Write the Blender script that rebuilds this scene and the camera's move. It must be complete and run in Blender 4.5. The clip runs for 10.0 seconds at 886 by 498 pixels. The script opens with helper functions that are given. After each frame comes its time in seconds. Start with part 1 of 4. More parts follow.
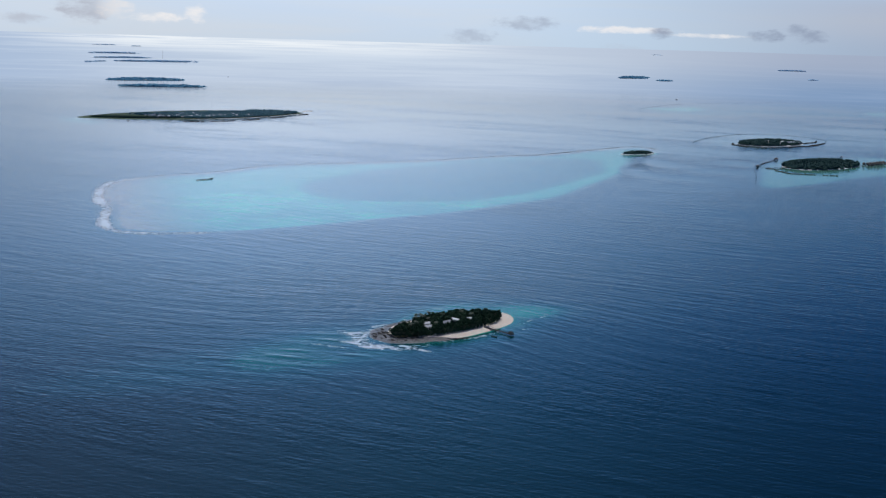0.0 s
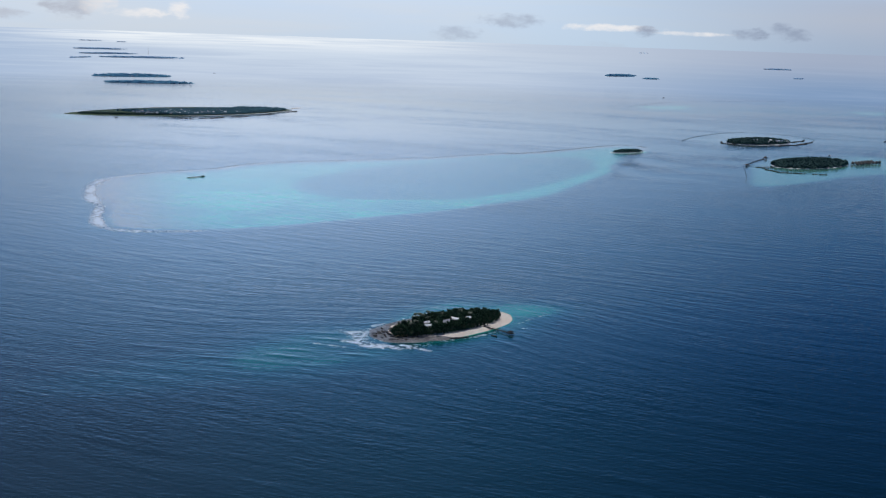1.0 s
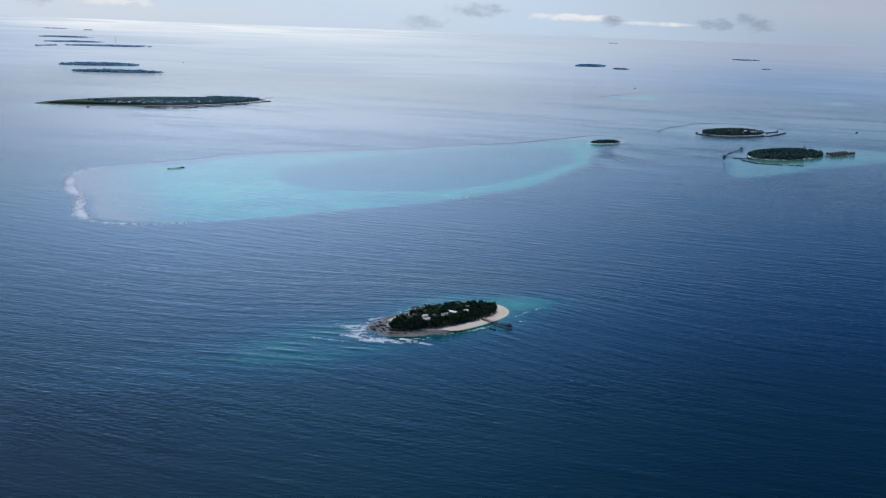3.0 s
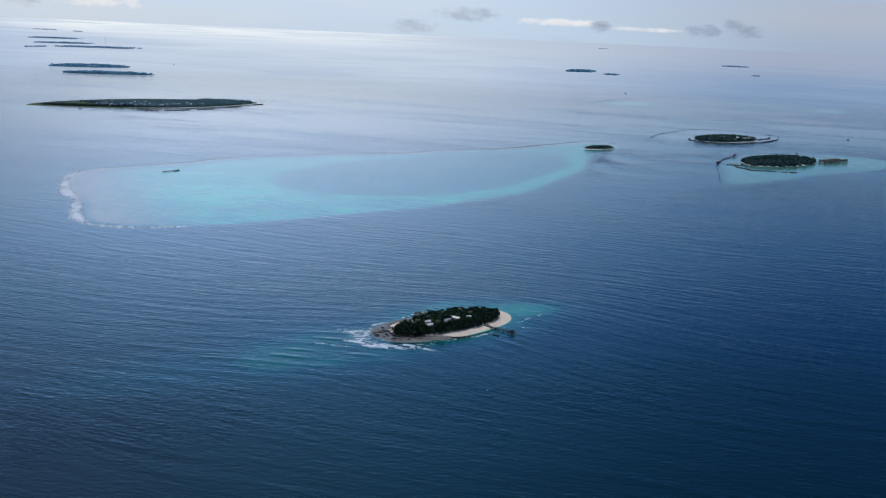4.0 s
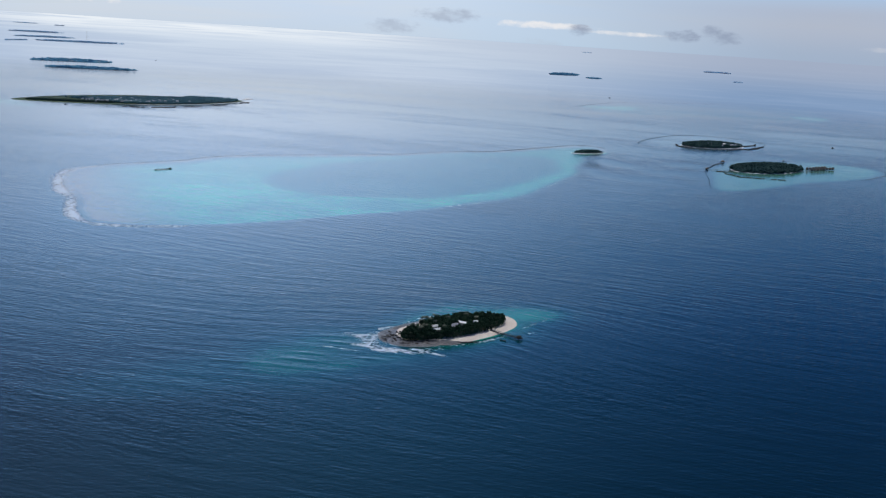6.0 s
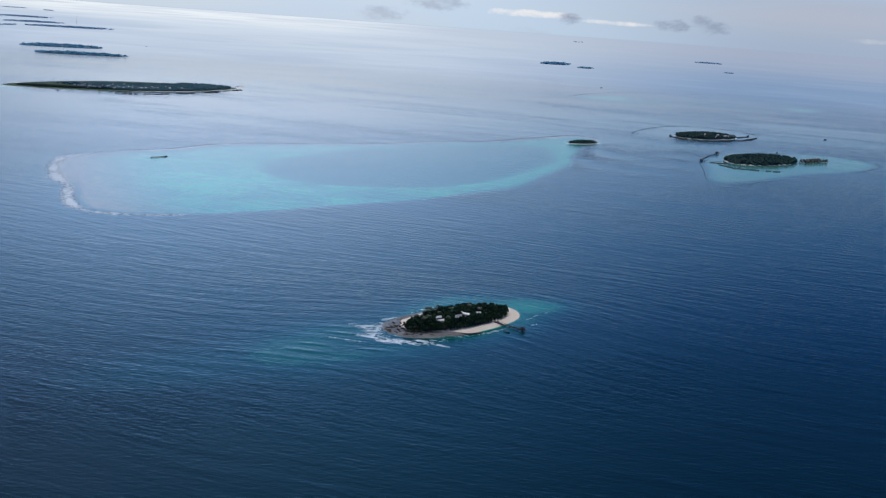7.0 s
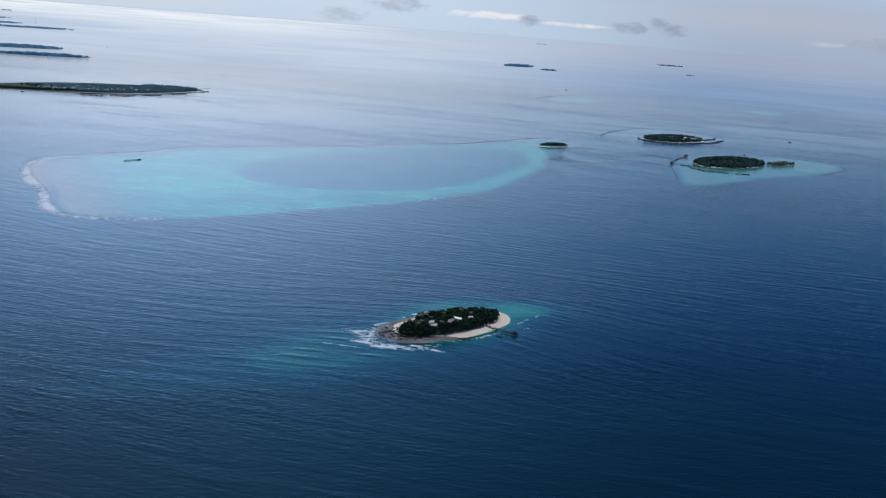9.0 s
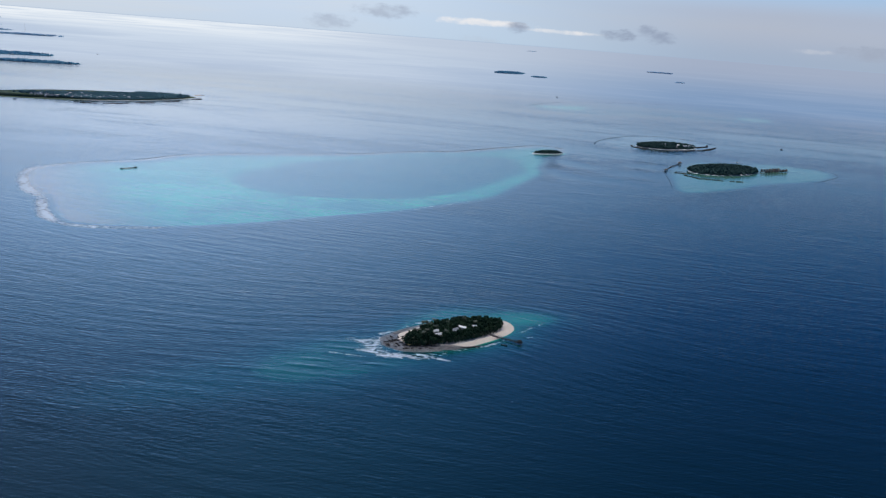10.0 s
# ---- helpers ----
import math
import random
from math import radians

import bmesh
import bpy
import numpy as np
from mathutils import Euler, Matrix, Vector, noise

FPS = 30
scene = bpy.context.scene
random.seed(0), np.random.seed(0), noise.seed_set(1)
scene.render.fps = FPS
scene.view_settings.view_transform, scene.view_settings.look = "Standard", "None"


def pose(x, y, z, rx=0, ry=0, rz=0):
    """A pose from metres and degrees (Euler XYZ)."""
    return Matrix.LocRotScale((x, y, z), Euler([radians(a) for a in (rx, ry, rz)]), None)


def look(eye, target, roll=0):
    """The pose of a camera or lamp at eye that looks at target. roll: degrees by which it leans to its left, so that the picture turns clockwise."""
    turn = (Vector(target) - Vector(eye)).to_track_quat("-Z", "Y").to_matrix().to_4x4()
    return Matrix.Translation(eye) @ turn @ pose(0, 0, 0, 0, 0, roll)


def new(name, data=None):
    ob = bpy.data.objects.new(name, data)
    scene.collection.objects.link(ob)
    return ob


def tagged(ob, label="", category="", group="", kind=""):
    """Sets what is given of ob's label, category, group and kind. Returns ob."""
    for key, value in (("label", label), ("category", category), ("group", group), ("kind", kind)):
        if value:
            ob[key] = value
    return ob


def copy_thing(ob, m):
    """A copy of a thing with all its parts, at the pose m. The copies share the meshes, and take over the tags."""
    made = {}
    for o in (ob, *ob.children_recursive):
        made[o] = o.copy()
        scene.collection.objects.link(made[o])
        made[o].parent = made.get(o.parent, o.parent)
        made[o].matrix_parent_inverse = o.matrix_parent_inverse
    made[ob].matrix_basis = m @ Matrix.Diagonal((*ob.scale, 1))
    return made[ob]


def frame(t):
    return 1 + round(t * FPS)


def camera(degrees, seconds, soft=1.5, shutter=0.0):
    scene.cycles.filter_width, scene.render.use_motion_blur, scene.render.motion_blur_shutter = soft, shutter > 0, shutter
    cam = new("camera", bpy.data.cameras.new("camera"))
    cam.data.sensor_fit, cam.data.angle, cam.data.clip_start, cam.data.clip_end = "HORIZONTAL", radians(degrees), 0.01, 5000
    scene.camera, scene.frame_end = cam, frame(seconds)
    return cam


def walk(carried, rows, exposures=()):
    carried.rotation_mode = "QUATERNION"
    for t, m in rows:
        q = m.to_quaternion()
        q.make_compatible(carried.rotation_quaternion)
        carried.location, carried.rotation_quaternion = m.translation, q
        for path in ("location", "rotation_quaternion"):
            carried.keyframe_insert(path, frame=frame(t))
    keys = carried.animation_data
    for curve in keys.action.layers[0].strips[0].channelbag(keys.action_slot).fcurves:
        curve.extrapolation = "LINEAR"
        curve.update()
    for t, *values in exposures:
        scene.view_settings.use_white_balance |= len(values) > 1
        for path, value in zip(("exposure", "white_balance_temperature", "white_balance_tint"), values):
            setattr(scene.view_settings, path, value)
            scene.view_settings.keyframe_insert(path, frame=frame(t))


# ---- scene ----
# An archipelago of low coral islands seen from an aircraft.
cam = camera(44.84, 10.0, soft=1.25)
PATH = [
    (0.0, (0.001, -0.000, 150.000), (0.008, 98.227, 131.252), 1.638),
    (0.5, (-4.092, 0.087, 150.388), (-3.455, 98.316, 131.660), 1.736),
    (1.0, (-8.060, 0.325, 150.866), (-6.623, 98.498, 131.892), 1.887),
    (1.5, (-12.052, 1.123, 150.972), (-9.805, 99.229, 131.730), 2.063),
    (2.0, (-16.057, 1.932, 151.398), (-13.101, 99.948, 131.796), 2.032),
    (2.5, (-20.220, 2.199, 151.693), (-16.434, 100.132, 131.825), 2.013),
    (4.0, (-32.600, 4.783, 152.141), (-26.949, 102.715, 132.714), 2.575),
    (4.5, (-36.565, 4.619, 152.689), (-30.447, 102.586, 133.581), 2.808),
    (5.0, (-40.683, 5.162, 152.881), (-34.037, 103.110, 133.852), 3.017),
    (5.5, (-44.738, 5.996, 153.027), (-37.531, 103.897, 133.964), 3.308),
    (7.0, (-57.396, 7.624, 154.254), (-48.486, 105.144, 133.995), 4.116),
    (7.5, (-61.029, 8.017, 154.800), (-51.308, 105.355, 134.042), 4.173),
    (8.0, (-65.650, 8.624, 154.654), (-54.520, 105.882, 134.232), 4.338),
    (8.5, (-69.879, 8.755, 154.663), (-57.872, 105.981, 134.593), 4.423),
    (9.0, (-74.338, 8.987, 154.938), (-61.771, 106.184, 135.067), 4.368),
    (9.5, (-78.493, 8.771, 155.541), (-65.466, 105.961, 135.936), 4.309),
    (10.0, (-82.736, 9.329, 155.752), (-69.176, 106.528, 136.553), 4.428),
]
walk(cam, [(t, look(eye, target, roll)) for t, eye, target, roll in PATH])

# ---- light ----
SUN_AZ, SUN_EL = -13.0, 66.0          # hidden sun, degrees from +y to +x and above the horizon
scene.view_settings.exposure = 0.0
sun = new("sun", bpy.data.lights.new("sun", "SUN"))
sun.data.energy, sun.data.angle, sun.data.color = 2.0, radians(20), (1.0, 0.97, 0.94)
to_sun = Vector((math.sin(radians(SUN_AZ)) * math.cos(radians(SUN_EL)), math.cos(radians(SUN_AZ)) * math.cos(radians(SUN_EL)), math.sin(radians(SUN_EL))))
sun.matrix_world = look(to_sun * 3000, (0, 0, 0))


class Net:
    """Short hand for a node tree."""

    def __init__(self, tree):
        self.t = tree
        tree.nodes.clear()

    def add(self, kind, **k):
        n = self.t.nodes.new(kind)
        for key, v in k.items():
            setattr(n, key, v)
        return n

    def put(self, socket, v):
        if isinstance(v, bpy.types.NodeSocket):
            self.t.links.new(v, socket)
        elif v is not None:
            socket.default_value = v

    def m(self, op, a, b=None, c=None, clamp=False):
        n = self.add("ShaderNodeMath", operation=op, use_clamp=clamp)
        for i, v in enumerate((a, b, c)):
            self.put(n.inputs[i], v)
        return n.outputs[0]

    def mix(self, f, a, b, blend="MIX"):
        n = self.add("ShaderNodeMix", data_type="RGBA", blend_type=blend, clamp_factor=True)
        for i, v in ((0, f), (6, a), (7, b)):
            self.put(n.inputs[i], (*v, 1) if isinstance(v, tuple) and len(v) == 3 else v)
        return n.outputs[2]

    def step(self, v, lo, hi, a=0.0, b=1.0):
        n = self.add("ShaderNodeMapRange", interpolation_type="SMOOTHSTEP")
        for i, x in enumerate((v, lo, hi, a, b)):
            self.put(n.inputs[i], x)
        return n.outputs[0]

    def noise(self, vec, scale, detail=3.0, rough=0.55, dist=0.0):
        n = self.add("ShaderNodeTexNoise")
        self.put(n.inputs["Vector"], vec)
        for key, v in (("Scale", scale), ("Detail", detail), ("Roughness", rough), ("Distortion", dist)):
            n.inputs[key].default_value = v
        return n.outputs["Fac"]

    def xyz(self, x, y, z=0.0):
        n = self.add("ShaderNodeCombineXYZ")
        for i, v in enumerate((x, y, z)):
            self.put(n.inputs[i], v)
        return n.outputs[0]

    def ramp(self, f, stops):
        n = self.add("ShaderNodeValToRGB")
        e = n.color_ramp.elements
        while len(e) < len(stops):
            e.new(0.5)
        for el, (p, c) in zip(e, stops):
            el.position, el.color = p, (*c, 1)
        self.put(n.inputs[0], f)
        return n.outputs[0]

    def attr(self, name):
        return self.add("ShaderNodeAttribute", attribute_name=name).outputs["Fac"]


# ---- sky: a high, thin overcast with low cumulus near the horizon ----
world = bpy.data.worlds.new("world")
scene.world = world
world.use_nodes = True
w = Net(world.node_tree)
way = w.add("ShaderNodeTexCoord").outputs["Generated"]
sep = w.add("ShaderNodeSeparateXYZ")
w.put(sep.inputs[0], way)
dx, dy, dz = sep.outputs
up = w.m("ABSOLUTE", dz)
az = w.m("MULTIPLY", w.m("ARCTAN2", dx, dy), 180 / math.pi)
el = w.m("MULTIPLY", w.m("ARCSINE", up), 180 / math.pi)
nishita = w.add("ShaderNodeTexSky", sky_type="NISHITA", sun_disc=False, sun_elevation=radians(SUN_EL), sun_rotation=radians(SUN_AZ), altitude=150.0)
clear = w.mix(1.0, nishita.outputs[0], (0.10, 0.10, 0.10), "MULTIPLY")
deck = w.ramp(up, [(0.0, (0.57, 0.70, 0.87)), (0.04, (0.58, 0.71, 0.92)), (0.085, (0.69, 0.82, 1.08)), (0.17, (0.33, 0.59, 1.10)), (0.29, (0.06, 0.265, 0.62)), (0.45, (0.015, 0.15, 0.37)), (1.0, (0.01, 0.11, 0.27))])
streak = w.noise(w.xyz(w.m("MULTIPLY", az, 0.05), w.m("MULTIPLY", el, 0.42)), 1.0, 5.0, 0.55, 0.6)
deck = w.mix(w.m("MULTIPLY", w.step(streak, 0.36, 0.70, 0.0, 0.5), w.step(up, 0.12, 0.02)), deck, (0.68, 0.72, 0.78))
low = Vector((math.sin(radians(-9.5)) * 0.97, math.cos(radians(-9.5)) * 0.97, 0.22)).normalized()   # brightest part of the veil
dot = w.m("ADD", w.m("ADD", w.m("MULTIPLY", dx, low.x), w.m("MULTIPLY", dy, low.y)), w.m("MULTIPLY", up, low.z))
glow = w.m("POWER", w.m("MAXIMUM", dot, 0.0), 14.0)
side = w.step(el, 1.3, 7.5)      # the veil thins out upwards, away from its bright part
lit = [w.m("ADD", w.m("MULTIPLY", side, w.m("MULTIPLY_ADD", glow, a, -b)), 1.0) for a, b in ((1.86, 1.00), (1.56, 0.76), (1.26, 0.60))]
deck = w.mix(1.0, deck, w.xyz(*lit), "MULTIPLY")
fade = w.m("SUBTRACT", 1.0, w.m("MULTIPLY", w.step(az, -3.0, 25.0, 0.0, 0.36), w.step(el, 6.0, 14.0, 0.28, 1.0)))     # the veil is thicker to the right
deck = w.mix(1.0, deck, w.xyz(w.m("POWER", fade, 2.4), fade, w.m("POWER", fade, 0.45)), "MULTIPLY")
dim = w.m("SUBTRACT", 1.0, w.m("MULTIPLY", w.step(az, -11.0, -22.0, 0.0, 0.24), w.m("MULTIPLY", w.step(el, 1.5, 3.0), w.step(el, 13.0, 8.0))))      # and thinner to the left
deck = w.mix(1.0, deck, w.xyz(dim, dim, dim), "MULTIPLY")
# mauve grey veil to the right
deck = w.mix(w.m("MULTIPLY", w.m("MULTIPLY", w.step(az, 3.0, 24.0), w.step(el, 0.2, 2.2, 0.80, 0.72)), w.step(el, 3.8, 2.2)), deck, w.mix(w.step(el, 0.0, 1.8), w.mix(w.step(az, 4.0, 22.0), (0.52, 0.60, 0.73), (0.33, 0.40, 0.54)), (0.41, 0.425, 0.52)))
# the veil is greyer to the left, higher up
deck = w.mix(w.m("MULTIPLY", w.step(az, 8.0, -22.0, 0.0, 0.75), w.m("MULTIPLY", w.step(el, 12.0, 20.0), w.step(el, 29.0, 21.0, 0.45, 1.0))), deck, (0.17, 0.25, 0.49))
sky = w.mix(w.step(az, 0.0, 25.0, 0.88, 0.95), clear, deck)
# low clouds: azimuth, elevation, half width, half height, white (1) or grey (0), density
PUFFS = [(-21.3, 0.70, 1.1, 0.30, 0.3, 0.7), (-18.3, 1.25, 1.5, 0.70, 0.30, 0.95), (-17.0, 1.35, 0.9, 0.55, 0.85, 0.8), (-14.9, 0.92, 1.5, 0.26, 1.0, 0.8), (-13.0, 1.15, 0.6, 0.5, 1.0, 0.8),
         (9.0, 0.95, 2.6, 0.20, 1.0, 0.8), (13.2, 0.78, 2.4, 0.12, 1.0, 0.7), (11.0, 0.82, 0.65, 0.30, 0.0, 0.9), (16.1, 0.85, 1.0, 0.32, 0.0, 0.85),
         (17.6, 1.15, 0.6, 0.35, 0.0, 0.8), (18.3, 0.85, 0.8, 0.35, 0.0, 0.85), (4.1, 1.15, 1.7, 0.40, 0.1, 0.6), (1.2, 0.45, 1.3, 0.40, 0.1, 0.5), (8.7, -0.2, 1.8, 0.45, 0.3, 0.25),
         (28.4, 0.80, 1.5, 0.40, 0.1, 0.8), (25.8, 0.72, 1.0, 0.14, 0.7, 0.3)]
billow = w.noise(w.xyz(w.m("MULTIPLY", az, 1.1), w.m("MULTIPLY", el, 2.4)), 1.0, 7.0, 0.62)
signed_el = w.m("MULTIPLY", w.m("ARCSINE", dz), 180 / math.pi)
for a0, e0, wa, we, white, dense in PUFFS:
    u = w.m("POWER", w.m("DIVIDE", w.m("SUBTRACT", az, a0), wa), 2.0)
    v = w.m("POWER", w.m("DIVIDE", w.m("SUBTRACT", signed_el, e0), we), 2.0)
    shape = w.m("ADD", w.m("ADD", u, v), w.m("MULTIPLY_ADD", billow, 3.6, -1.8))
    f = w.m("MULTIPLY", w.step(shape, 1.3, -0.2), w.m("MULTIPLY", w.step(billow, 0.25, 0.6, 1.1, 0.75), dense))
    grey = (0.29, 0.35, 0.47)
    pale = (0.88, 0.86, 0.86)
    sky = w.mix(f, sky, tuple(g + (p - g) * white for g, p in zip(grey, pale)))
sky = w.mix(w.step(signed_el, 0.02, -0.10), sky, (0.36, 0.46, 0.62))
bg = w.add("ShaderNodeBackground")
w.put(bg.inputs[0], sky)
bg.inputs[1].default_value = 1.0
w.put(w.add("ShaderNodeOutputWorld").inputs[0], bg.outputs[0])


# ---- materials ----
def material(name, build):
    mat = bpy.data.materials.new(name)
    mat.use_nodes = True
    n = Net(mat.node_tree)
    bsdf = n.add("ShaderNodeBsdfPrincipled")
    n.put(n.add("ShaderNodeOutputMaterial").inputs[0], bsdf.outputs[0])
    build(n, bsdf)
    return mat


def speckled(name, dark, light, scale, rough=0.85, bump=0.3, second=None, spread=0.0):
    """A matt surface that varies at two scales, and from object to object."""
    def build(n, b):
        pos = n.add("ShaderNodeNewGeometry").outputs["Position"]
        fine = n.noise(pos, scale, 5.0, 0.65)
        broad = n.noise(pos, scale * 0.13, 3.0)
        col = n.mix(n.step(fine, 0.3, 0.7), dark, light)
        col = n.mix(n.step(broad, 0.38, 0.66, 0.0, 0.7), col, second or tuple(0.6 * c for c in light))
        if spread:
            own = n.add("ShaderNodeObjectInfo").outputs["Random"]
            isle = n.add("ShaderNodeNewGeometry").outputs["Random Per Island"]
            k = n.m("MULTIPLY_ADD", n.m("FRACT", n.m("ADD", own, isle)), spread, 1 - spread / 2)
            col = n.mix(1.0, col, n.xyz(k, k, k), "MULTIPLY")
        n.put(b.inputs["Base Color"], col)
        b.inputs["Roughness"].default_value = rough
        b.inputs["Specular IOR Level"].default_value = 0.15 if rough >= 0.7 else 0.5
        bp = n.add("ShaderNodeBump")
        bp.inputs["Strength"].default_value, bp.inputs["Distance"].default_value = bump, 0.5 / scale
        n.put(bp.inputs["Height"], fine)
        n.put(b.inputs["Normal"], bp.outputs[0])
    return material(name, build)


SAND = speckled("coral_sand", (0.70, 0.62, 0.52), (0.85, 0.77, 0.67), 0.9, 0.9, 0.2, (0.74, 0.64, 0.53))
# coral sand greyed and blued by haze painted into its colour
HAZED_SAND = speckled("hazed_sand", (0.50, 0.54, 0.58), (0.62, 0.66, 0.69), 0.3, 0.9, 0.1, (0.54, 0.58, 0.62))
WET = speckled("wet_reef_rock", (0.05, 0.05, 0.055), (0.26, 0.26, 0.27), 0.8, 0.4, 1.0, (0.07, 0.068, 0.07))
ROCK = speckled("dark_rock", (0.03, 0.03, 0.03), (0.09, 0.085, 0.08), 2.0, 0.8, 0.6, spread=0.5)
GRASS = speckled("dry_grass", (0.07, 0.08, 0.035), (0.17, 0.16, 0.09), 0.6, 0.9, 0.4, (0.22, 0.19, 0.13))
# the green of this field has a little blue haze mixed in
FIELD = speckled("mown_field", (0.055, 0.10, 0.055), (0.10, 0.15, 0.085), 0.08, 0.9, 0.2, (0.12, 0.14, 0.10))
LEAF = speckled("broad_leaves", (0.013, 0.040, 0.021), (0.036, 0.082, 0.038), 1.3, 0.75, 0.5, (0.025, 0.056, 0.028), 0.4)
LEAF_LIGHT = speckled("bush_leaves", (0.022, 0.044, 0.02), (0.066, 0.090, 0.040), 1.5, 0.65, 0.6, (0.045, 0.068, 0.03), 0.6)
WOODS = speckled("wood_leaves", (0.014, 0.042, 0.040), (0.034, 0.078, 0.070), 0.35, 0.9, 0.5, (0.022, 0.058, 0.052), 0.45)
# blue haze is mixed into these three leaf colours, more with distance
HAZED_WOODS = speckled("hazed_leaves", (0.06, 0.15, 0.175), (0.11, 0.22, 0.24), 0.2, 0.9, 0.3, (0.08, 0.18, 0.205), 0.3)
BLUE_HAZE_WOODS = speckled("blue_haze_leaves", (0.09, 0.27, 0.40), (0.14, 0.33, 0.46), 0.2, 0.9, 0.1, (0.11, 0.30, 0.43), 0.15)
PALE_HAZE_WOODS = speckled("pale_haze_leaves", (0.24, 0.43, 0.60), (0.30, 0.49, 0.66), 0.1, 0.9, 0.05, (0.27, 0.46, 0.63), 0.1)
PALM = speckled("palm_fronds", (0.014, 0.032, 0.014), (0.038, 0.066, 0.026), 2.5, 0.5, 0.2, spread=0.6)
BARK = speckled("bark", (0.08, 0.06, 0.045), (0.2, 0.16, 0.12), 3.0)
TIMBER = speckled("weathered_timber", (0.022, 0.021, 0.020), (0.065, 0.06, 0.055), 2.2, 0.8, 0.4, spread=0.4)
THATCH = speckled("brown_thatch", (0.14, 0.115, 0.10), (0.26, 0.215, 0.19), 1.4, 0.95, 0.6, spread=0.4)
PAINT = speckled("white_wall_paint", (0.62, 0.62, 0.60), (0.80, 0.80, 0.78), 1.2, 0.7, 0.1, (0.66, 0.65, 0.62), 0.3)
SHEET = speckled("white_sheet_roof", (0.76, 0.78, 0.80), (0.88, 0.89, 0.90), 0.9, 0.45, 0.15, (0.72, 0.74, 0.76), 0.15)
SHEET_GREY = speckled("grey_sheet_roof", (0.22, 0.24, 0.27), (0.36, 0.38, 0.41), 0.9, 0.5, 0.15, (0.30, 0.29, 0.30), 0.5)
SHEET_BLUE = speckled("blue_sheet_roof", (0.16, 0.24, 0.33), (0.26, 0.35, 0.45), 0.9, 0.5, 0.15, spread=0.4)
CONCRETE = speckled("concrete", (0.26, 0.25, 0.24), (0.42, 0.41, 0.39), 1.0, 0.85, 0.3)
DARK = speckled("dark_opening", (0.02, 0.022, 0.025), (0.04, 0.042, 0.045), 1.0, 0.3, 0.05)
STEEL = speckled("mast_steel", (0.28, 0.27, 0.27), (0.40, 0.38, 0.37), 0.6, 0.5, 0.1)
HULL = speckled("boat_hull", (0.35, 0.36, 0.37), (0.62, 0.62, 0.60), 1.2, 0.5, 0.1, spread=0.6)


def water(n, b):
    pos = n.add("ShaderNodeNewGeometry").outputs["Position"]
    run, along, shallow, foam, coral, calm = [n.attr(a) for a in ("run", "along", "shallow", "foam", "coral", "calm")]
    still = n.attr("open")

    # swell and chop: long crests across the run of the waves
    def crests(length, crest, turn=0.0, detail=2.0, warp=0.25):
        p = n.m("ADD", n.m("MULTIPLY", run, math.cos(turn) / length), n.m("MULTIPLY", along, math.sin(turn) / length))
        q = n.m("ADD", n.m("MULTIPLY", along, math.cos(turn) / crest), n.m("MULTIPLY", run, -math.sin(turn) / crest))
        return n.noise(n.xyz(p, q), 1.0, detail, 0.5, warp)
    swell = n.m("POWER", crests(8.2, 60.0, 0.0, 2.0, 0.25), 1.6)
    wind = crests(5.2, 30.0, 0.07, 2.0)
    cross = crests(4.3, 22.0, 0.22, 2.0)
    cross = n.m("SUBTRACT", 1.0, n.m("ABSOLUTE", n.m("MULTIPLY_ADD", cross, 4.0, -2.0)))
    chop = n.m("MULTIPLY", crests(1.9, 4.4, -0.10, 3.0), n.step(along, -120.0, 260.0, 1.0, 0.6))       # the lee is smoother
    gusts = n.noise(pos, 0.006, 4.0, 0.6)
    slick = n.step(n.m("SUBTRACT", gusts, n.m("MULTIPLY", still, 0.22)), 0.34, 0.56, n.m("MULTIPLY_ADD", still, -0.4, 0.75), 1.0)
    height = n.m("ADD", n.m("ADD", n.m("ADD", n.m("MULTIPLY", swell, n.step(along, -120.0, 260.0, 0.18, 0.30)), n.m("MULTIPLY", wind, 0.10)), n.m("MULTIPLY", cross, 0.022)), n.m("MULTIPLY", n.m("MULTIPLY", chop, slick), 0.15))
    patches = n.noise(n.xyz(n.m("MULTIPLY", run, 0.0045), n.m("MULTIPLY", along, 0.0016)), 1.0, 5.0, 0.6, 0.8)
    streaks = n.noise(n.xyz(n.m("MULTIPLY", run, 0.010), n.m("MULTIPLY", along, 0.0032)), 1.0, 6.0, 0.68, 2.2)
    height = n.m("MULTIPLY", height, n.m("MULTIPLY_ADD", calm, -0.45, 1.0))
    height = n.m("MULTIPLY", height, n.step(patches, 0.36, 0.62, n.m("MULTIPLY_ADD", still, -0.60, 0.80), n.m("MULTIPLY_ADD", still, 0.7, 1.1)))
    height = n.m("MULTIPLY", height, n.step(streaks, 0.36, 0.60, n.m("MULTIPLY_ADD", still, -0.70, 0.88), n.m("MULTIPLY_ADD", still, 0.2, 1.0)))
    bp = n.add("ShaderNodeBump")
    bp.inputs["Strength"].default_value, bp.inputs["Distance"].default_value = 1.0, 1.0
    n.put(bp.inputs["Height"], height)
    n.put(b.inputs["Normal"], bp.outputs[0])
    # water colour by depth over the sand
    mottle = n.noise(pos, 0.02, 4.0, 0.6)
    depth = n.m("ADD", shallow, n.m("MULTIPLY", n.m("MULTIPLY_ADD", mottle, 0.28, -0.14), n.step(shallow, 0.0, 0.3)), clamp=True)
    col = n.ramp(depth, [(0.0, (0.001, 0.0155, 0.0255)), (0.25, (0.0, 0.045, 0.066)), (0.5, (0.014, 0.200, 0.172)), (0.75, (0.07, 0.54, 0.33)), (1.0, (0.26, 0.55, 0.44))])
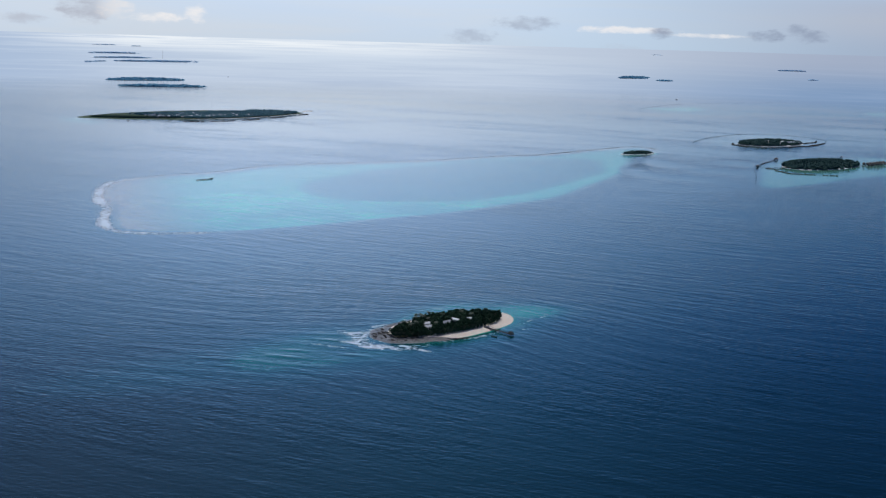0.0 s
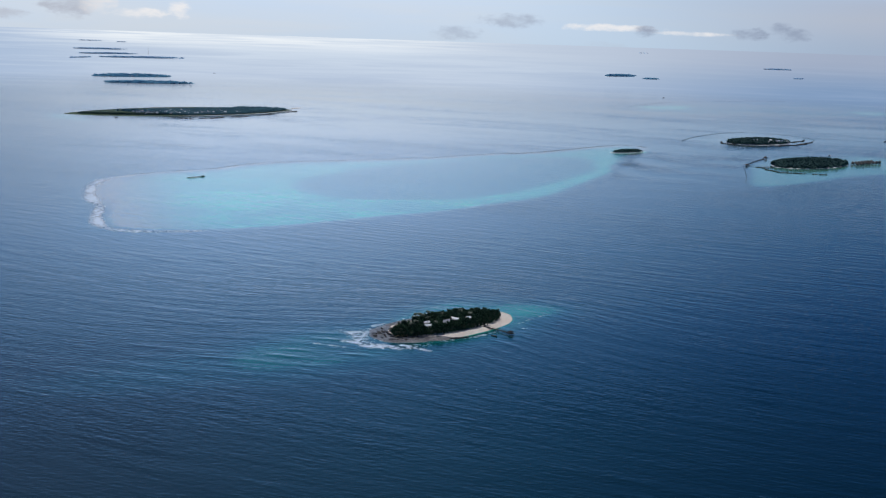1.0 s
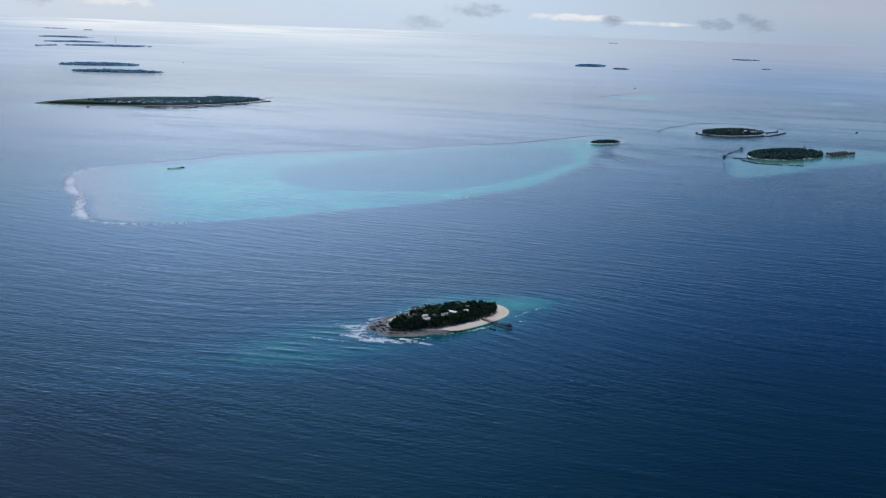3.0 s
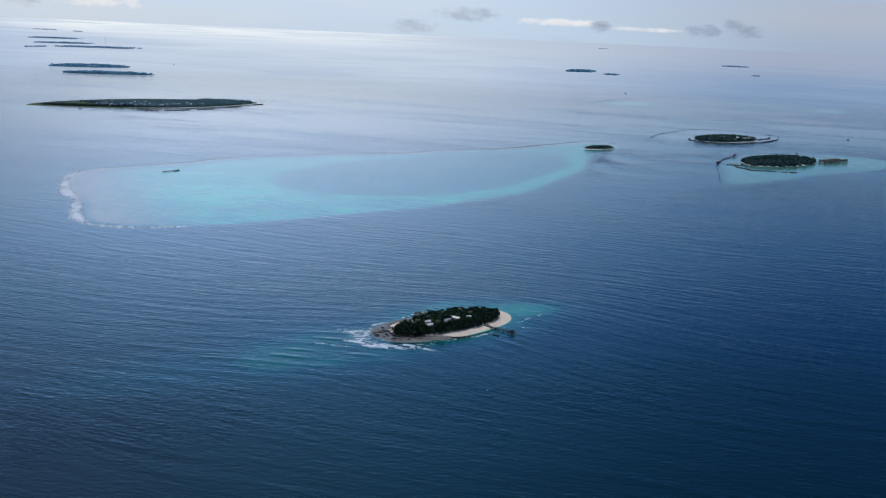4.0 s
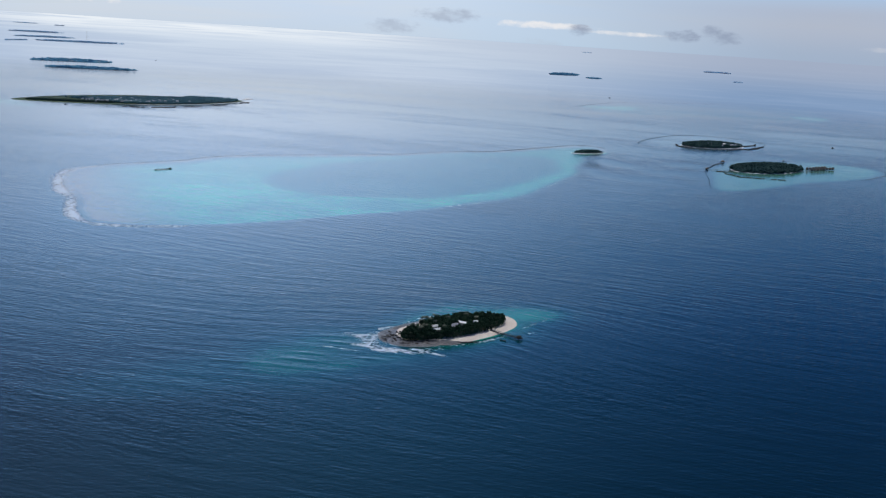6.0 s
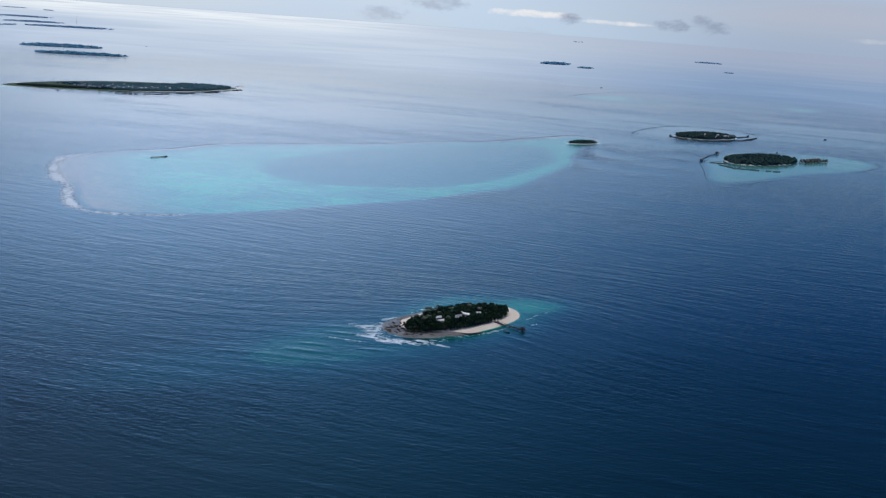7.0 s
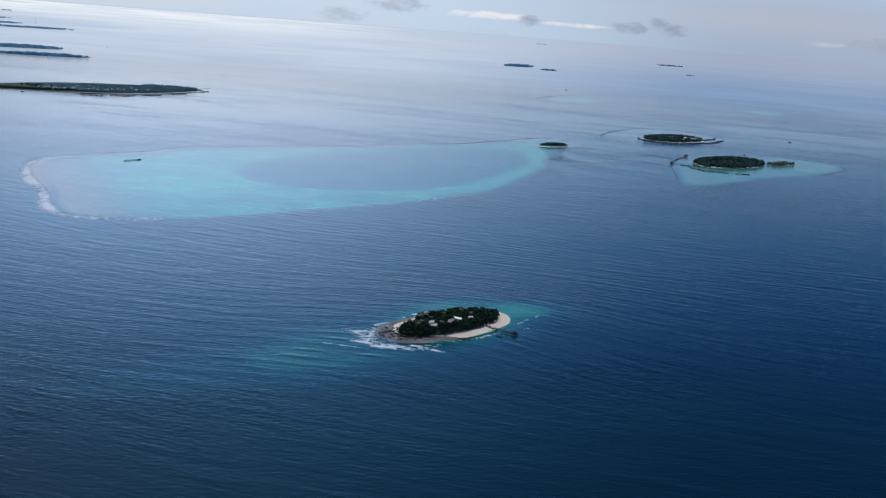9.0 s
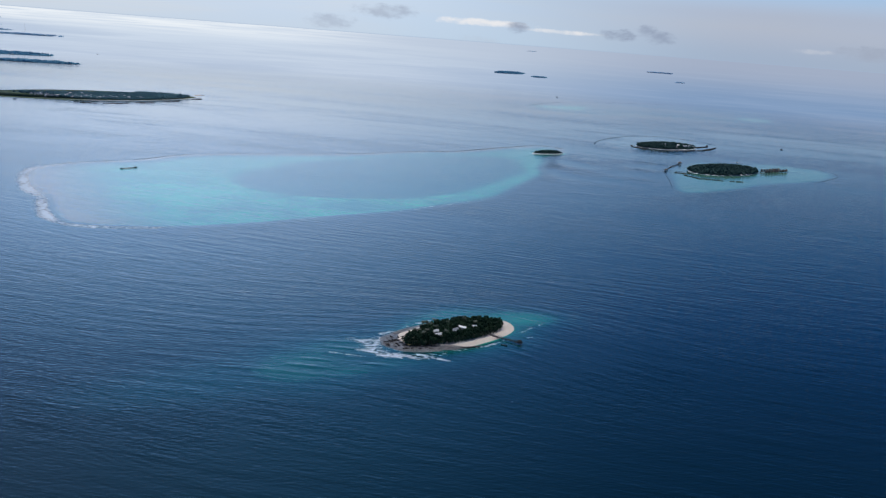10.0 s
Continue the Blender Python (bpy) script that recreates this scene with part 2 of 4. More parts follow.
    coral_grain = n.noise(pos, 0.05, 5.0, 0.7)
    col = n.mix(n.m("MULTIPLY", coral, n.step(coral_grain, 0.15, 0.62, 0.5, 1.0)), col, (0.35, 0.29, 0.22))
    col = n.mix(n.m("MULTIPLY", n.m("MULTIPLY", coral, -1.0, clamp=True), n.step(coral_grain, 0.25, 0.5)), col, (0.010, 0.030, 0.035))
    froth = n.noise(n.xyz(n.m("MULTIPLY", run, 0.50), n.m("MULTIPLY", along, 0.22)), 1.0, 7.0, 0.68, 0.9)
    froth = n.m("MULTIPLY_ADD", froth, 2.4, -0.7)
    f = n.step(n.m("ADD", foam, froth), 0.95, 1.42)
    col = n.mix(f, col, (0.70, 0.80, 0.90))
    n.put(b.inputs["Base Color"], col)
    n.put(b.inputs["Roughness"], n.m("ADD", n.m("MULTIPLY", f, 0.6), n.m("MULTIPLY_ADD", still, -0.06, 0.14)))
    b.inputs["IOR"].default_value = 1.333


def glowing_far_water(n, b):
    """The sea that goes over into a painted glow, streaked, brightest under the bright part of the veil."""
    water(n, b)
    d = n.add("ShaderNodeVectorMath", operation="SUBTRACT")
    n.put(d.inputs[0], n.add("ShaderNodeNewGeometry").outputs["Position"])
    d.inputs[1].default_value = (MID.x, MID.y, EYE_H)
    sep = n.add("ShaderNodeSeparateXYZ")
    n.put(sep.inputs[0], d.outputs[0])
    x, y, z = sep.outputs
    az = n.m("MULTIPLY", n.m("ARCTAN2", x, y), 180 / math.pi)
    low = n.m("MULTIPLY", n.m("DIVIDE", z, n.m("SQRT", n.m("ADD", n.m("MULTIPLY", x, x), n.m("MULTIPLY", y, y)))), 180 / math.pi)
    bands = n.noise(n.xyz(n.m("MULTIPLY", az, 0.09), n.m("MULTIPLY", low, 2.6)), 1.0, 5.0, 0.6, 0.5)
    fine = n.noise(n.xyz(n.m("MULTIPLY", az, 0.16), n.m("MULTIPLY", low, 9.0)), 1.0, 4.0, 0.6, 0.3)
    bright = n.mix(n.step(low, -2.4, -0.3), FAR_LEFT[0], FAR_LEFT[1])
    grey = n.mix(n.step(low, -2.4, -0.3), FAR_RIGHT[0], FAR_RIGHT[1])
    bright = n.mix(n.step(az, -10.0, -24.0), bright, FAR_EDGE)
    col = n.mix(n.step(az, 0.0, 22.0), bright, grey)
    # streaks of reflected sky, painted into the emitted colour
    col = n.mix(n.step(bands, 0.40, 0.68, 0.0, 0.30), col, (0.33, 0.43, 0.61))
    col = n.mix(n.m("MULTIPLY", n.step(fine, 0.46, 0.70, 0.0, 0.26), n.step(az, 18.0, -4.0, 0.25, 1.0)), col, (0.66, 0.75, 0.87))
    # sun glitter painted on below the horizon
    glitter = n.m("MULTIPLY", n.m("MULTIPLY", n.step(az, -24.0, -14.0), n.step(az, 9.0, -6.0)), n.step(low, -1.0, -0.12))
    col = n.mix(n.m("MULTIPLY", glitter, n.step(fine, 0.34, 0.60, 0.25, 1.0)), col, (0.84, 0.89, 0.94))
    # haze painted over the last of the sea, to the right
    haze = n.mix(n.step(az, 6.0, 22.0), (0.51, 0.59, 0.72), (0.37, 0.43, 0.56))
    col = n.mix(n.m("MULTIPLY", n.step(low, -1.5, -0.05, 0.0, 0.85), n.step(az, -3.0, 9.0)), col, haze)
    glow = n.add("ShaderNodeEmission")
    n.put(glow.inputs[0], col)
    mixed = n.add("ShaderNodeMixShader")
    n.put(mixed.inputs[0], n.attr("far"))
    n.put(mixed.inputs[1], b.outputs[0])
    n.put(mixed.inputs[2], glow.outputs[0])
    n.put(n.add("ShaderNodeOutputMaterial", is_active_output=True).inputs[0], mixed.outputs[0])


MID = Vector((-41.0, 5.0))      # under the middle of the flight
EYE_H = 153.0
# colours the far sea emits in place of reflected sky, by bearing
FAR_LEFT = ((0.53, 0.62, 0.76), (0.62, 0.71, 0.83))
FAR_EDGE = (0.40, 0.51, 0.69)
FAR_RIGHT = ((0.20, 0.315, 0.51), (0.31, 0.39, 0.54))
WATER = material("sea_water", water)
GLOWING_FAR_WATER = material("far_sea_glow", glowing_far_water)

# ---- the sea ----
NEAR_R, DEEP_R = 4300.0, 640.0
FAR_R, HORIZON = 2300.0, 400000.0       # where the painted glow of the distance begins, and the last of the sea


def reach(d):
    """How far out a place is set that lies d metres away: true to 4.3 km, drawn in beyond."""
    if d <= NEAR_R:
        return d
    u = (d - NEAR_R) / DEEP_R
    return NEAR_R + DEEP_R * u / (1 + u)


def ground(x, y):
    """The place on the sea for level coordinates, and the size of things there."""
    v = Vector((x, y)) - MID
    d = v.length
    c = reach(d)
    p = MID + v * (c / d)
    return Vector((p.x, p.y, EYE_H * (1 - c / d))), c / d


def oval(x, y, cx, cy, a, b, turn, power=2.0):
    """1 on the rim of an oval, less inside."""
    t = math.radians(turn)
    u = np.abs((x - cx) * math.cos(t) + (y - cy) * math.sin(t)) / a
    v = np.abs(-(x - cx) * math.sin(t) + (y - cy) * math.cos(t)) / b
    return (u ** power + v ** power) ** (1 / power)


def soft(v, lo, hi):
    k = np.clip((v - lo) / (hi - lo), 0, 1)
    return k * k * (3 - 2 * k)


def ripple(x, y, size, seed):
    """Cheap smooth noise on arrays, about -1 to 1."""
    r = np.random.RandomState(seed)
    out = np.zeros_like(x)
    for k in range(7):
        a, f, p = r.uniform(0, 6.28), r.uniform(0.6, 2.2) / size * 2, r.uniform(0, 6.28)
        out += np.sin((x * math.cos(a) + y * math.sin(a)) * f + p + 1.3 * np.sin((y * math.cos(a) - x * math.sin(a)) * f * 0.7 + p * 2))
    return out / 4


SHORE = (5.5, 565.5, 42.0, 22.0, 42.0)        # sandy island: centre, half sizes, turn
FLAT = (-15.0, 546.0, 23.0, 17.0, 30.0)       # its reef flat
LAGOON = [(-317, 980), (-341, 1082), (-326, 1150), (-257, 1223), (-214, 1289), (-125, 1345), (-20, 1403), (66, 1477), (134, 1519), (211, 1604), (290, 1685), (324, 1655), (312, 1590),
          (245, 1428), (216, 1304), (174, 1203), (124, 1107), (70, 1023), (-20, 936), (-100, 874), (-185, 824), (-247, 820), (-277, 866), (-298, 932)]
POCKET = [(-145, 1113), (-113, 1044), (-65, 1019), (2, 1040), (49, 1077), (101, 1131), (164, 1231), (212, 1389), (195, 1475), (97, 1448), (1, 1368), (-82, 1278), (-130, 1200)]
BAY = [(415, 1441), (384, 1320), (360, 1236), (366, 1206), (410, 1226), (503, 1317), (562, 1362), (621, 1402), (665, 1449), (701, 1494), (716, 1547), (701, 1586), (650, 1612), (581, 1606), (520, 1591), (479, 1549), (434, 1472)]
VILLAGE_REEF = [(411, 1783), (432, 1843), (474, 1919), (527, 1990), (578, 2028), (619, 2032), (655, 1989), (673, 1948), (665, 1884), (605, 1795), (501, 1696), (431, 1715)]
DROWNED = [(494, 2776), (639, 3058), (770, 3189), (1094, 3390), (1376, 3378), (1175, 2740), (975, 2599), (760, 2592), (539, 2540), (475, 2592)]


def smooth_ring(pts, steps=6):
    """A closed smooth line through the corner points of a reef."""
    p = np.array(pts, float)
    out = []
    for k in range(len(p)):
        a, b, c, d = p[k - 1], p[k], p[(k + 1) % len(p)], p[(k + 2) % len(p)]
        for j in range(steps):
            f = j / steps
            out.append(0.5 * (2 * b + (c - a) * f + (2 * a - 5 * b + 4 * c - d) * f * f + (3 * b - a - 3 * c + d) * f ** 3))
    return np.array(out)


def edge_distance(x, y, pts, margin=120.0):
    """Metres from a reef's edge, less than nothing inside it."""
    ring = smooth_ring(pts)
    out = np.full(x.shape, margin)
    near = (x > ring[:, 0].min() - margin) & (x < ring[:, 0].max() + margin) & (y > ring[:, 1].min() - margin) & (y < ring[:, 1].max() + margin)
    px, py = x[near], y[near]
    best, inside = np.full(px.shape, 1e9), np.zeros(px.shape, bool)
    for (ax, ay), (bx, by) in zip(ring, np.roll(ring, -1, 0)):
        ex, ey = bx - ax, by - ay
        f = np.clip(((px - ax) * ex + (py - ay) * ey) / (ex * ex + ey * ey + 1e-9), 0, 1)
        best = np.minimum(best, (px - ax - f * ex) ** 2 + (py - ay - f * ey) ** 2)
        if ay != by:
            inside ^= ((ay > py) != (by > py)) & (px < ax + (py - ay) * ex / ey)
    d = np.sqrt(best)
    out[near] = np.where(inside, -d, d)
    return np.minimum(out, margin)


def sheet(name, co, rows, cols, hub, values, mat, label, category):
    """A grid of rings as one object, with its values on the points."""
    i, j = np.meshgrid(np.arange(rows - 1), np.arange(cols), indexing="ij")
    k = (j + 1) % cols
    faces = np.stack([i * cols + j, (i + 1) * cols + j, (i + 1) * cols + k, i * cols + k], -1).reshape(-1, 4).tolist()
    if hub:
        co = np.vstack([co, [[MID.x, MID.y, 0]]])
        faces += [(rows * cols, j, (j + 1) % cols) for j in range(cols)]
    me = bpy.data.meshes.new(name)
    me.from_pydata(co.tolist(), [], faces)
    me.update()
    if me.polygons[0].normal.z < 0:
        me.flip_normals()
    for key, val in values.items():
        if hub:
            val = np.append(val, val[0])
        me.attributes.new(key, "FLOAT", "POINT").data.foreach_set("value", np.ascontiguousarray(val, dtype=np.float32))
    me.polygons.foreach_set("use_smooth", [True] * len(me.polygons))
    me.materials.append(mat)
    return tagged(new(name, me), label, category, kind="structure")


def build_sea():
    rings = [6.0, 14.0, 26.0, 40.0, 58.0, 80.0, 100.0, 120.0, 135.0, 150.0]
    while rings[-1] < HORIZON:
        d = rings[-1]
        rings.append(d * (1 + (0.0022 if 430 < d < 660 else 0.0036 if d < 2100 else 0.006 if d < 2200 else 0.011 if d < 4300 else 0.03 if d < 12000 else 0.25)))
    angles = list(np.arange(-40, 40.01, 0.15)) + list(np.arange(42, 320, 2.0))
    d = np.array(rings)[:, None]
    a = np.radians(np.array(angles))[None, :]
    x, y = MID.x + d * np.sin(a), MID.y + d * np.cos(a)
    nr, na = x.shape
    drawn = np.array([reach(r) for r in rings])[:, None]
    co = np.stack([MID.x + drawn * np.sin(a), MID.y + drawn * np.cos(a), EYE_H * (1 - drawn / d) + 0 * x], -1).reshape(-1, 3)
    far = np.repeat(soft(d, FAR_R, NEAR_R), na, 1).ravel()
    x, y = x.ravel(), y.ravel()
    # the waves: their run is bent round the shallows of the islands, and they steepen over them
    n, t = (0.37, 0.929), (0.929, -0.37)
    run, along = x * n[0] + y * n[1], x * t[0] + y * t[1]
    rho = oval(x, y, 14, 574, 118, 92, 42)
    run = run - 46 * np.exp(-rho ** 2) + 5 * ripple(x, y, 260, 3)
    rho = oval(x, y, -320, 1000, 230, 230, 0)
    run = run - 60 * np.exp(-rho ** 2)
    steep = soft(oval(x, y, -66, 512, 66, 36, 35), 1.1, 0.4)
    steep = np.maximum(steep, 0.45 * soft(oval(x, y, 10, 575, 88, 62, 42), 1.0, 0.8))
    steep = steep * soft(oval(x, y, -12, 552, 40, 30, 35), 0.9, 1.2) * soft(oval(x, y, *SHORE), 1.02, 1.15)
    crest = np.sin(run * 2 * math.pi / 8.5 + 1.2 * ripple(x, y, 45, 31)) * 0.5 + 0.5
    broken = soft(ripple(x, y, 26, 33), -0.5, 0.35)
    co[:, 2] += 0.17 * steep * crest ** 4 * broken
    wob = 0.07 * ripple(x, y, 60, 5)
    # the near island's shelf
    s = 0.72 * soft(oval(x, y, *SHORE) + wob, 1.20, 0.92)
    s = np.maximum(s, 0.50 * soft(oval(x, y, 46, 600, 46, 30, 20) + 2 * wob, 1.15, 0.1))
    s = np.maximum(s, 0.38 * soft(oval(x, y, 5, 571, 80, 48, 42) + 2 * wob, 1.1, 0.45))
    s = np.maximum(s, 0.29 * soft(oval(x, y, -58, 514, 92, 44, 40) + 3 * wob, 1.2, 0.45))
    s = np.maximum(s, 0.22 * soft(oval(x, y, -104, 480, 84, 38, 34) + 3 * wob, 1.2, 0.3))
    # the long lagoon: grey flats, a turquoise lobe and a deep pocket
    e1 = edge_distance(x, y, LAGOON) + 5 * ripple(x, y, 90, 8)
    front = soft(-0.731 * (x + 12) + 0.682 * (y - 1231), 60, -60)
    basin = soft(e1, 4, -9 - 27 * (1 - front))
    flats = soft(x + 0.35 * (y - 1000), -215, -330)
    tone = 0.555 - 0.23 * flats + 0.06 * soft(oval(x, y, -190, 1005, 130, 85, 50), 1.2, 0.2)
    pocket = edge_distance(x, y, POCKET) + 9 * ripple(x, y, 120, 9)
    tone = tone * (1 - 0.40 * soft(pocket, 7, -12))
    tone = tone + 0.03 * soft(np.abs(e1 + 24), 26, 4) * front * soft(x, -60, 80)
    s = np.maximum(s, basin * tone)
    s = np.maximum(s, 0.18 * soft(e1, 42, 4) * soft(x, -150, -260))
    s = np.maximum(s, 0.70 * soft(oval(x, y, 282, 1572, 50, 26, 40), 1.1, 0.6))
    s = np.maximum(s, 0.52 * soft(oval(x, y, -258, 1141, 20, 13, 48), 1.2, 0.4))
    # bays round the wooded islands
    e2 = edge_distance(x, y, BAY) + 4 * ripple(x, y, 70, 11)
    s = np.maximum(s, (0.54 - 0.10 * soft(y - 0.9 * x, 990, 1060)) * soft(e2, 4, -16))
    e3 = edge_distance(x, y, VILLAGE_REEF) + 4 * ripple(x, y, 70, 12)
    s = np.maximum(s, 0.30 * soft(e3, 4, -30))
    # a drowned reef far out
    e4 = edge_distance(x, y, DROWNED) + 14 * ripple(x, y, 160, 14)
    s = np.maximum(s, 0.36 * soft(e4, 10, -50))
    s = np.maximum(s, 0.85 * soft(oval(x, y, 620, 2830, 150, 90, 45) + 0.25 * ripple(x, y, 90, 15), 1.2, 0.2))
    s = np.maximum(s, 1.0 * soft(oval(x, y, 1150, 2840, 130, 60, 62) + 0.2 * ripple(x, y, 90, 16), 1.2, 0.3) * soft(e4, 5, -20))
    s = np.maximum(s, 0.50 * soft(oval(x, y, -640, 1885, 120, 40, -50) + wob, 1.2, 0.3))
    # surf
    ang = np.degrees(np.arctan2(y - FLAT[1], x - FLAT[0]))
    west = soft(np.abs((ang + 150 + 180) % 360 - 180), 105, 60)
    e = oval(x, y, *FLAT) + wob
    fo = 0.70 * west * soft(np.abs(e - 1.24 + 3.5 * wob), 0.50, 0.05) * (0.85 + 0.35 * ripple(x, y, 13, 41))
    fo = np.maximum(fo, 0.62 * soft(np.abs(oval(x, y, *SHORE) - 1.15 + wob), 0.13, 0.02) * np.maximum(soft(y, 570, 550), soft(x, 8, -8)) * (0.8 + 0.4 * ripple(x, y, 11, 42)))
    for bx, by, ba, bb, bt in ((50, 581, 6, 1.6, 50), (44, 573, 5, 1.2, 40), (58, 590, 7, 1.0, 55), (46, 562, 4, 1.0, 30), (-47, 543, 11, 6, -20), (-33, 560, 10, 3.5, 42), (-46, 526, 10, 3.2, -20),
                                (-33, 518, 12, 3.2, -14), (-18, 522, 9, 2.4, -5), (-8, 515, 6, 1.8, -24), (-56, 519, 14, 1.2, -18), (-40, 531, 8, 2.4, -24)):
        fo = np.maximum(fo, (0.71 if bx < 0 else 0.58) * soft(oval(x, y, bx, by, ba, bb, bt) + 3 * wob, 1.35, 0.2))
    tip = soft(x + 0.25 * (y - 840), -150, -225) * soft(y, 1165, 1090)
    ragged = np.where(e1 > 0, soft(e1, 15, 0), soft(e1, -8, 0))
    fo = np.maximum(fo, 1.08 * tip * (0.86 + 0.22 * ripple(x, y, 34, 22)) * ragged)
    fo = np.maximum(fo, 0.38 * soft(x, -180, -300) * soft(np.abs(e1), 9, 1))
    fo = np.maximum(fo, 0.34 * front * soft(x, -120, 20) * soft(np.abs(e1 + 3), 8, 1))
    fo = np.maximum(fo, 0.34 * soft(np.abs(e2 + 2), 7, 1) * soft(y - 0.9 * x, 960, 900))
    # coral rims, and the grey of the flats that lie nearly dry
    rims = 0.8 * soft(np.abs(e1 + 6), 8, 2) * (1 - front)
    rims = rims - 0.9 * soft(np.abs(e2), 8, 2) * soft(ripple(x, y, 60, 51), -0.7, 0.2) - 0.9 * soft(np.abs(e3), 8, 2) * soft(ripple(x, y, 80, 52), -0.7, 0.1)
    rims = rims - 0.8 * soft(oval(x, y, 375, 1300, 70, 16, 66) + 0.35 * ripple(x, y, 30, 53), 1.1, 0.4) - 0.6 * soft(oval(x, y, 238, 1330, 90, 12, 74) + 0.35 * ripple(x, y, 40, 54), 1.1, 0.4)
    rims = rims - 0.6 * soft(np.abs(e4), 16, 4) * soft(x, 800, 560)
    grey = 0.82 * flats * soft(e1, -2, -14)
    grey = np.maximum(grey, 0.25 * np.maximum(soft(e2, -6, -16), soft(e3, -8, -20)))
    rims = np.where(grey > 0, np.maximum(grey, rims), rims)
    windy = 1 - 0.6 * soft(-(x - MID.x) / np.maximum(y, 1), 0.15, 0.33)       # more wind on the side of the surf
    calm = np.maximum(0.72 * basin * (1 - 0.7 * flats), soft(y, 1000, 2700) * windy)
    calm = np.maximum(calm, 0.8 * np.maximum(soft(e2, 2, -10), soft(e3, 2, -12)))
    calm = calm - 0.6 * front * soft(x, 0, 120) * soft(e1, 55, 4) * soft(e1, 0, 4)       # the drop-off outside the rim
    tide = soft(oval(x, y, 300, 1390, 210, 110, 60), 1.1, 0.5) * soft(e1, 0, 12) * soft(e2, 0, 10)      # streaks of a current between the reefs
    calm = calm + 2.6 * tide * np.tanh(1.6 * ripple(0.55 * x + 0.5 * y, 0.35 * y - 0.75 * x, 55, 61))
    values = dict(run=run, along=along, shallow=s, foam=fo, coral=rims, calm=calm, far=far, open=soft(y, 850, 2100) * (1 - basin) * windy)
    cutoff = next(k for k, r in enumerate(rings) if r > FAR_R)
    m = cutoff * na
    sheet("water", co[:m + na], cutoff + 1, na, True, {k: v[:m + na] for k, v in values.items() if k != "far"}, WATER, "blue rippled tropical sea with turquoise lagoons and white surf", "sea")
    sheet("backdrop", co[m:], nr - cutoff, na, False, {k: v[m:] for k, v in values.items()}, GLOWING_FAR_WATER, "pale glowing sea backdrop to the horizon, glitter and haze painted in", "sea")


build_sea()


# ---- building helpers ----
def part(name, bm, mat, parent=None, label="", smooth=False):
    me = bpy.data.meshes.new(name)
    bm.to_mesh(me)
    bm.free()
    me.materials.append(mat)
    if smooth:
        me.polygons.foreach_set("use_smooth", [True] * len(me.polygons))
    ob = new(name, me)
    if parent:
        ob.parent = parent
    if label:
        tagged(ob, label)
    return ob


def box(bm, cx, cy, cz, sx, sy, sz, turn=0.0, bevel=0.0):
    m = pose(cx, cy, cz, 0, 0, turn) @ Matrix.Diagonal((sx, sy, sz, 1))
    r = bmesh.ops.create_cube(bm, size=1, matrix=m)
    if bevel:
        edges = {e for v in r["verts"] for e in v.link_edges}
        bmesh.ops.bevel(bm, geom=list(edges), offset=bevel, segments=1, affect="EDGES", profile=0.5)
    return r["verts"]


def tube(bm, points, radii, sides=6):
    last = None
    for i, (p, r) in enumerate(zip(points, radii)):
        p = Vector(p)
        ahead = (Vector(points[min(i + 1, len(points) - 1)]) - Vector(points[max(i - 1, 0)])).normalized()
        q = ahead.to_track_quat("Z", "Y").to_matrix()
        ring = [bm.verts.new(p + q @ Vector((math.cos(k * 2 * math.pi / sides) * r, math.sin(k * 2 * math.pi / sides) * r, 0))) for k in range(sides)]
        if last:
            for k in range(sides):
                bm.faces.new((last[k], last[(k + 1) % sides], ring[(k + 1) % sides], ring[k]))
        last = ring
    bm.faces.new(last)


BALL = bmesh.new()
bmesh.ops.create_icosphere(BALL, subdivisions=1, radius=1)
BALL_V = [v.co.copy() for v in BALL.verts]
BALL_F = [[v.index for v in f.verts] for f in BALL.faces]
BALL.free()


def clump(verts, faces, rnd, c, rx, rz, rough=0.28):
    """A ragged tuft of foliage."""
    base = len(verts)
    turn = Euler((rnd.uniform(0, 6), rnd.uniform(0, 6), rnd.uniform(0, 6))).to_matrix()
    for v in BALL_V:
        k = 1 + rnd.uniform(-rough, rough)
        p = turn @ v
        verts.append((c[0] + p.x * rx * k, c[1] + p.y * rx * k, c[2] + p.z * rz * k))
    faces.extend([[base + i for i in f] for f in BALL_F])


def leaf_cards(verts, faces, rnd, c, rx, rz, count, size):
    for _ in range(count):
        d = Vector((rnd.gauss(0, 1), rnd.gauss(0, 1), rnd.gauss(0.3, 1))).normalized()
        p = Vector(c) + Vector((d.x * rx, d.y * rx, d.z * rz)) * rnd.uniform(0.9, 1.18)
        s = Vector((rnd.gauss(0, 1), rnd.gauss(0, 1), rnd.gauss(0, 1))).cross(d).normalized() * size * rnd.uniform(0.6, 1.3)
        u = d.cross(s).normalized() * size * rnd.uniform(0.5, 0.9) + d * size * 0.3
        base = len(verts)
        verts.extend([tuple(p - s), tuple(p - u * 0.6), tuple(p + s), tuple(p + u)])
        faces.append([base, base + 1, base + 2])
        faces.append([base, base + 2, base + 3])


def mesh_part(name, verts, faces, mat, parent=None, label=""):
    me = bpy.data.meshes.new(name)
    me.from_pydata(verts, [], faces)
    me.materials.append(mat)
    ob = new(name, me)
    if parent:
        ob.parent = parent
    if label:
        tagged(ob, label)
    return ob


